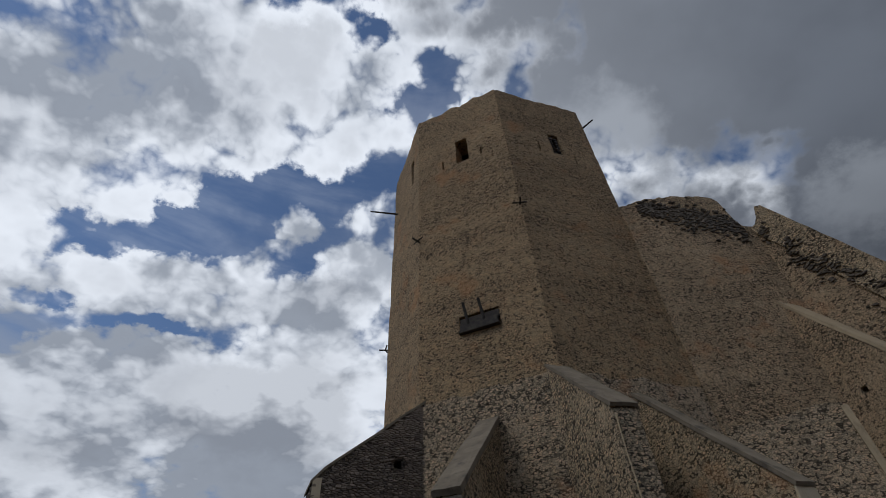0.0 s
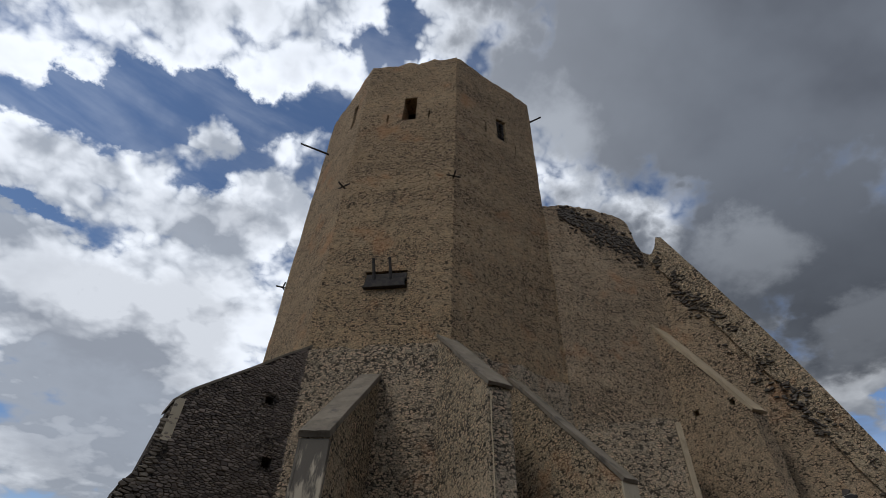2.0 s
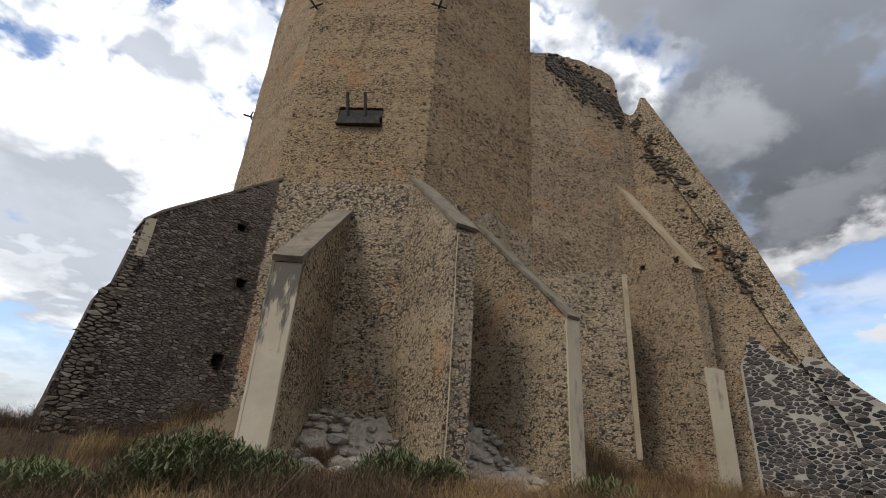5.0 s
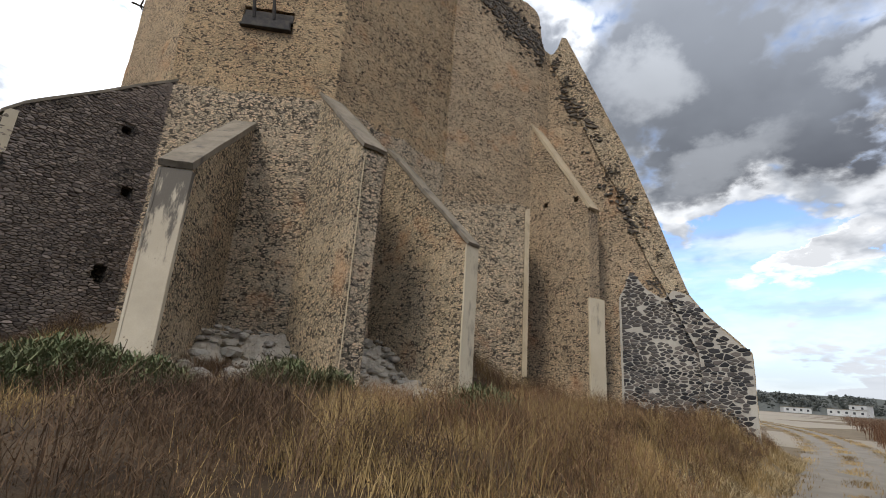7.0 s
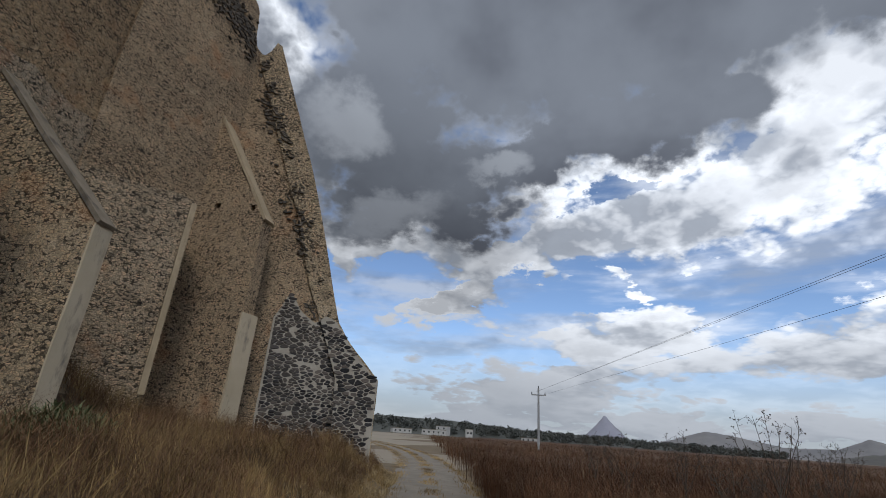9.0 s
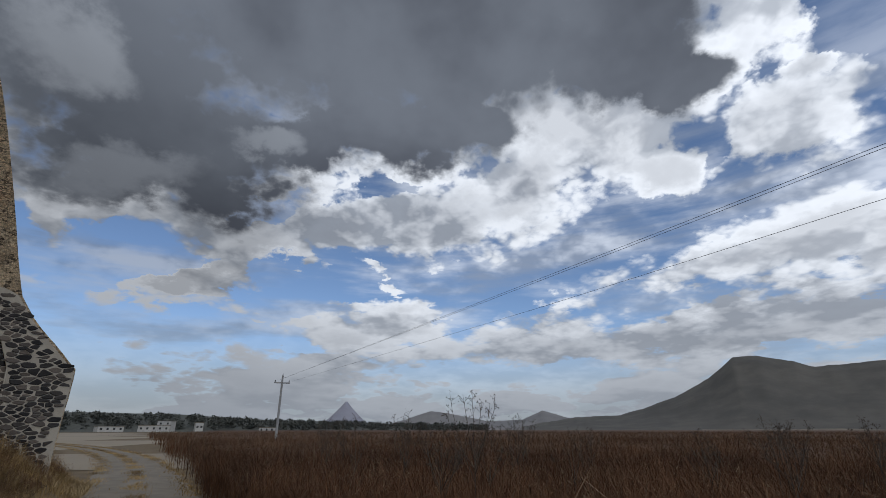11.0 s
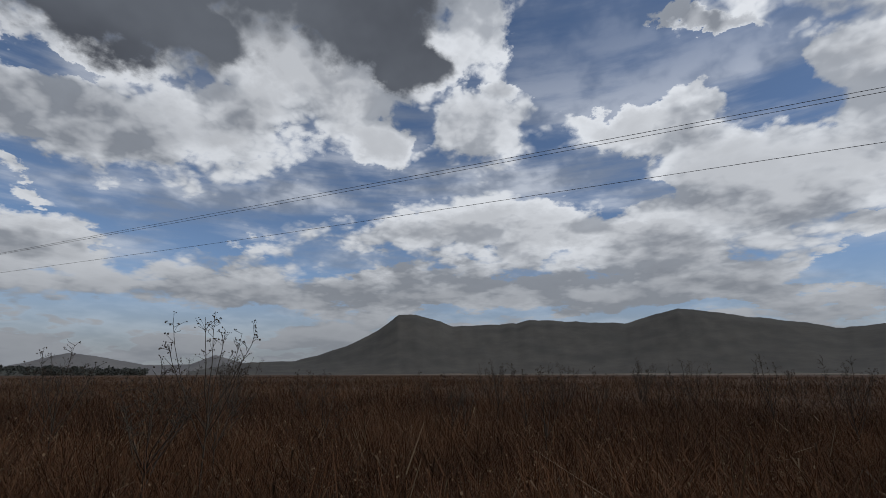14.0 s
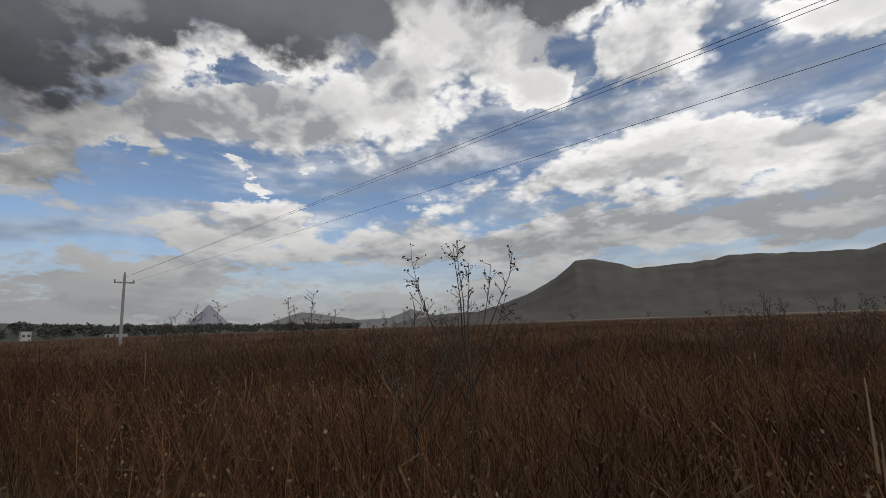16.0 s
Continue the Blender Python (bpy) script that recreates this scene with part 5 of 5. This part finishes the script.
near, near_heads = stand(56000, 1, 20, -13, 6, .7, 1.12, .008, 5, lambda x, y: (x > -1) | (y < -3))
mid_f, mid_heads = stand(38000, 0, 46, -40, 16, .8, 1.2, .018, 4, lambda x, y: (np.hypot(x - 4, y) > 10))
far_f, far_heads = stand(26000, -2, 140, -130, 60, .85, 1.2, .05, 3, lambda x, y: np.hypot(x, y) > 38)
side_f, side_heads = stand(16000, -14, 1, -16, 2, .7, 1.1, .012, 2)
fill("dead_field_weeds", near + side_f + mid_f + far_f, M_FIELD, "dense field of dark brown dead weeds", "weeds")
fill("weed_seed_heads", near_heads + side_heads + mid_heads + far_heads, M_SEED, "small pale seed heads over the dead weeds", "weeds")
st, _ = stand(3600, -3, 40, -32, 12, .8, 1.22, .016, 2)
lx, ly = strewn(800, -3, 30, -22, 10, in_field)
lp = np.stack([lx, ly, rng.uniform(.5, 1.12, len(lx))], 1)
droop, lt = twigs(lp, rng.uniform(.1, .2, len(lx)), np.full(len(lx), .013), .5)
st += [droop, twigs(lt, rng.uniform(.08, .16, len(lx)), np.full(len(lx), .010), -1.2)[0]]
lx, ly = strewn(9000, -3, 34, -26, 12, in_field)
lp = np.stack([lx, ly, rng.uniform(.55, 1.15, len(lx))], 1)
curl, lt = twigs(lp, rng.uniform(.05, .12, len(lx)), rng.uniform(.010, .022, len(lx)), -.4)
fill("dead_leaves", [curl, twigs(lt, rng.uniform(.04, .09, len(lx)), rng.uniform(.01, .022, len(lx)), -1.5)[0]], M_LEAF, "curled brown dead leaves on the field weeds", "leaves")
fill("straw_stalks", st, M_STRAW, "scattered pale dead maize stalks in the field", "stalks")

# the closed top of the weeds farther out
bm = bmesh.new()
cx, cy = grid_axis(-400, 420, -26, 44, .8), grid_axis(-420, 170, -34, 20, .8)
made = {}
for j, yy in enumerate(cy):
    for i, xx in enumerate(cx):
        if d_road(xx, yy) < -4.2 + .5 * noise.noise(Vector((xx * .7, yy * .7, 5))):
            near_eye = step01((math.hypot(xx - 3, yy) - 5) / 14)
            made[i, j] = bm.verts.new((xx, yy, -.25 + 1.05 * near_eye + .10 * noise.noise(Vector((xx * .5, yy * .5, 0))) + .06 * noise.noise(Vector((xx * 1.7, yy * 1.7, 3))) + .12 * noise.noise(Vector((xx * 3.3, yy * 3.3, 8)))))
for (i, j), v in list(made.items()):
    if (i + 1, j) in made and (i, j + 1) in made and (i + 1, j + 1) in made:
        bm.faces.new((v, made[i + 1, j], made[i + 1, j + 1], made[i, j + 1]))
M_MAT = mottled("weed_mat", (.070, .036, .019), (.115, .063, .032), 0.9, 9, 1.0, 1.0, 0.15)
tagged(link("weed_mat", bm, M_MAT), "matted brown weeds of the far field", "weeds", kind="stuff")


# ---- tall weeds that stand over the field ----
def tall_weed(x, y, top, seed, spread=.5, arms=7, label="tall bare dead weed with dark seed heads"):
    r = random.Random(seed)
    ob = thing("tall_weed", label, "weed", (x, y, 0), group="tall dead weeds in the field")
    bm = bmesh.new()
    lean = Vector((r.uniform(-.08, .08), r.uniform(-.08, .08), 1))
    rod(bm, (0, 0, 0), lean * top * .62, .008, .005, 6)
    part("stem", bm, M_TWIG, ob)
    seeds, fine = [], bmesh.new()
    for k in range(arms):
        bm = bmesh.new()
        a = 2 * math.pi * (k + r.uniform(-.3, .3)) / arms
        start = lean * top * r.uniform(.50, .62)
        rise = top * r.uniform(.76, .97) if k else top
        wide = spread * (r.uniform(.45, 1) if k else .2)
        end = Vector((math.cos(a) * wide, math.sin(a) * wide, rise))
        side = Vector((math.cos(a), math.sin(a), 0))
        pts = [start.lerp(end, w) + side * .10 * wide * math.sin(math.pi * w) + Vector((r.uniform(-.012, .012), r.uniform(-.012, .012), 0)) for w in (0, .3, .55, .8, 1)]
        for j in range(4):
            rod(bm, pts[j], pts[j + 1], .0048 - .0008 * j, .0040 - .0008 * j, 5)
        part("branch", bm, M_TWIG, ob)
        for _ in range(13):
            w = r.uniform(.35, 1) ** .7
            s = pts[min(3, int(w * 4))].lerp(pts[min(4, int(w * 4) + 1)], r.random())
            e = s + Vector((r.uniform(-.075, .075), r.uniform(-.075, .075), r.uniform(.01, .09)))
            rod(fine, s, e, .0020, .0013, 4)
            for _ in range(r.choice((1, 2, 3))):
                seeds.append(e + Vector((r.uniform(-.018, .018), r.uniform(-.018, .018), r.uniform(-.012, .018))))
    tagged(part("twig_spray", fine, M_TWIG, ob), kind="stuff")
    bm = bmesh.new()
    for e in seeds:
        m = Matrix.Translation(e) @ Matrix.Rotation(r.uniform(0, 6.3), 4, "Z") @ Matrix.Rotation(r.uniform(-1, 1), 4, "Y") @ Matrix.Diagonal((r.uniform(.6, 1.6), .7, r.uniform(.6, 1.2), 1))
        bmesh.ops.create_icosphere(bm, subdivisions=1, radius=r.uniform(.004, .0085), matrix=m)
    tagged(part("seed_spray", bm, M_TWIG, ob, "dark dry seed heads"), kind="stuff")
    return ob


tall_weed(7.08, -1.39, 2.18, 3, .45, 8)
tall_weed(6.85, -.98, 1.72, 5, .36, 10)
tall_weed(7.87, -1.84, 1.8, 8, .35, 6)
r = random.Random(77)
# azimuth where they rise over the field, how many, and their tallest
for az, many, tallest in ((88, 5, 1.98), (96, 4, 1.98), (101, 3, 1.9), (106, 5, 2.0), (112, 3, 1.85), (122, 3, 1.8), (130, 6, 1.95), (138, 4, 1.85), (147, 6, 2.0), (150, 4, 1.98), (157, 3, 1.85), (162, 6, 1.98), (167, 4, 1.88), (174, 3, 1.9)):
    for k in range(many):
        a, far = radians(az + r.uniform(-2, 2)), r.uniform(8, 15)
        tall_weed(far * math.sin(a), far * math.cos(a), tallest - r.uniform(0, .22), r.randrange(9999), .34, 5)

# ---- the stones of the walls, one by one ----
for piece, me, m, owner in LATER:
    ob = new(piece, me)
    ob.parent = owner
    ob.matrix_basis = m
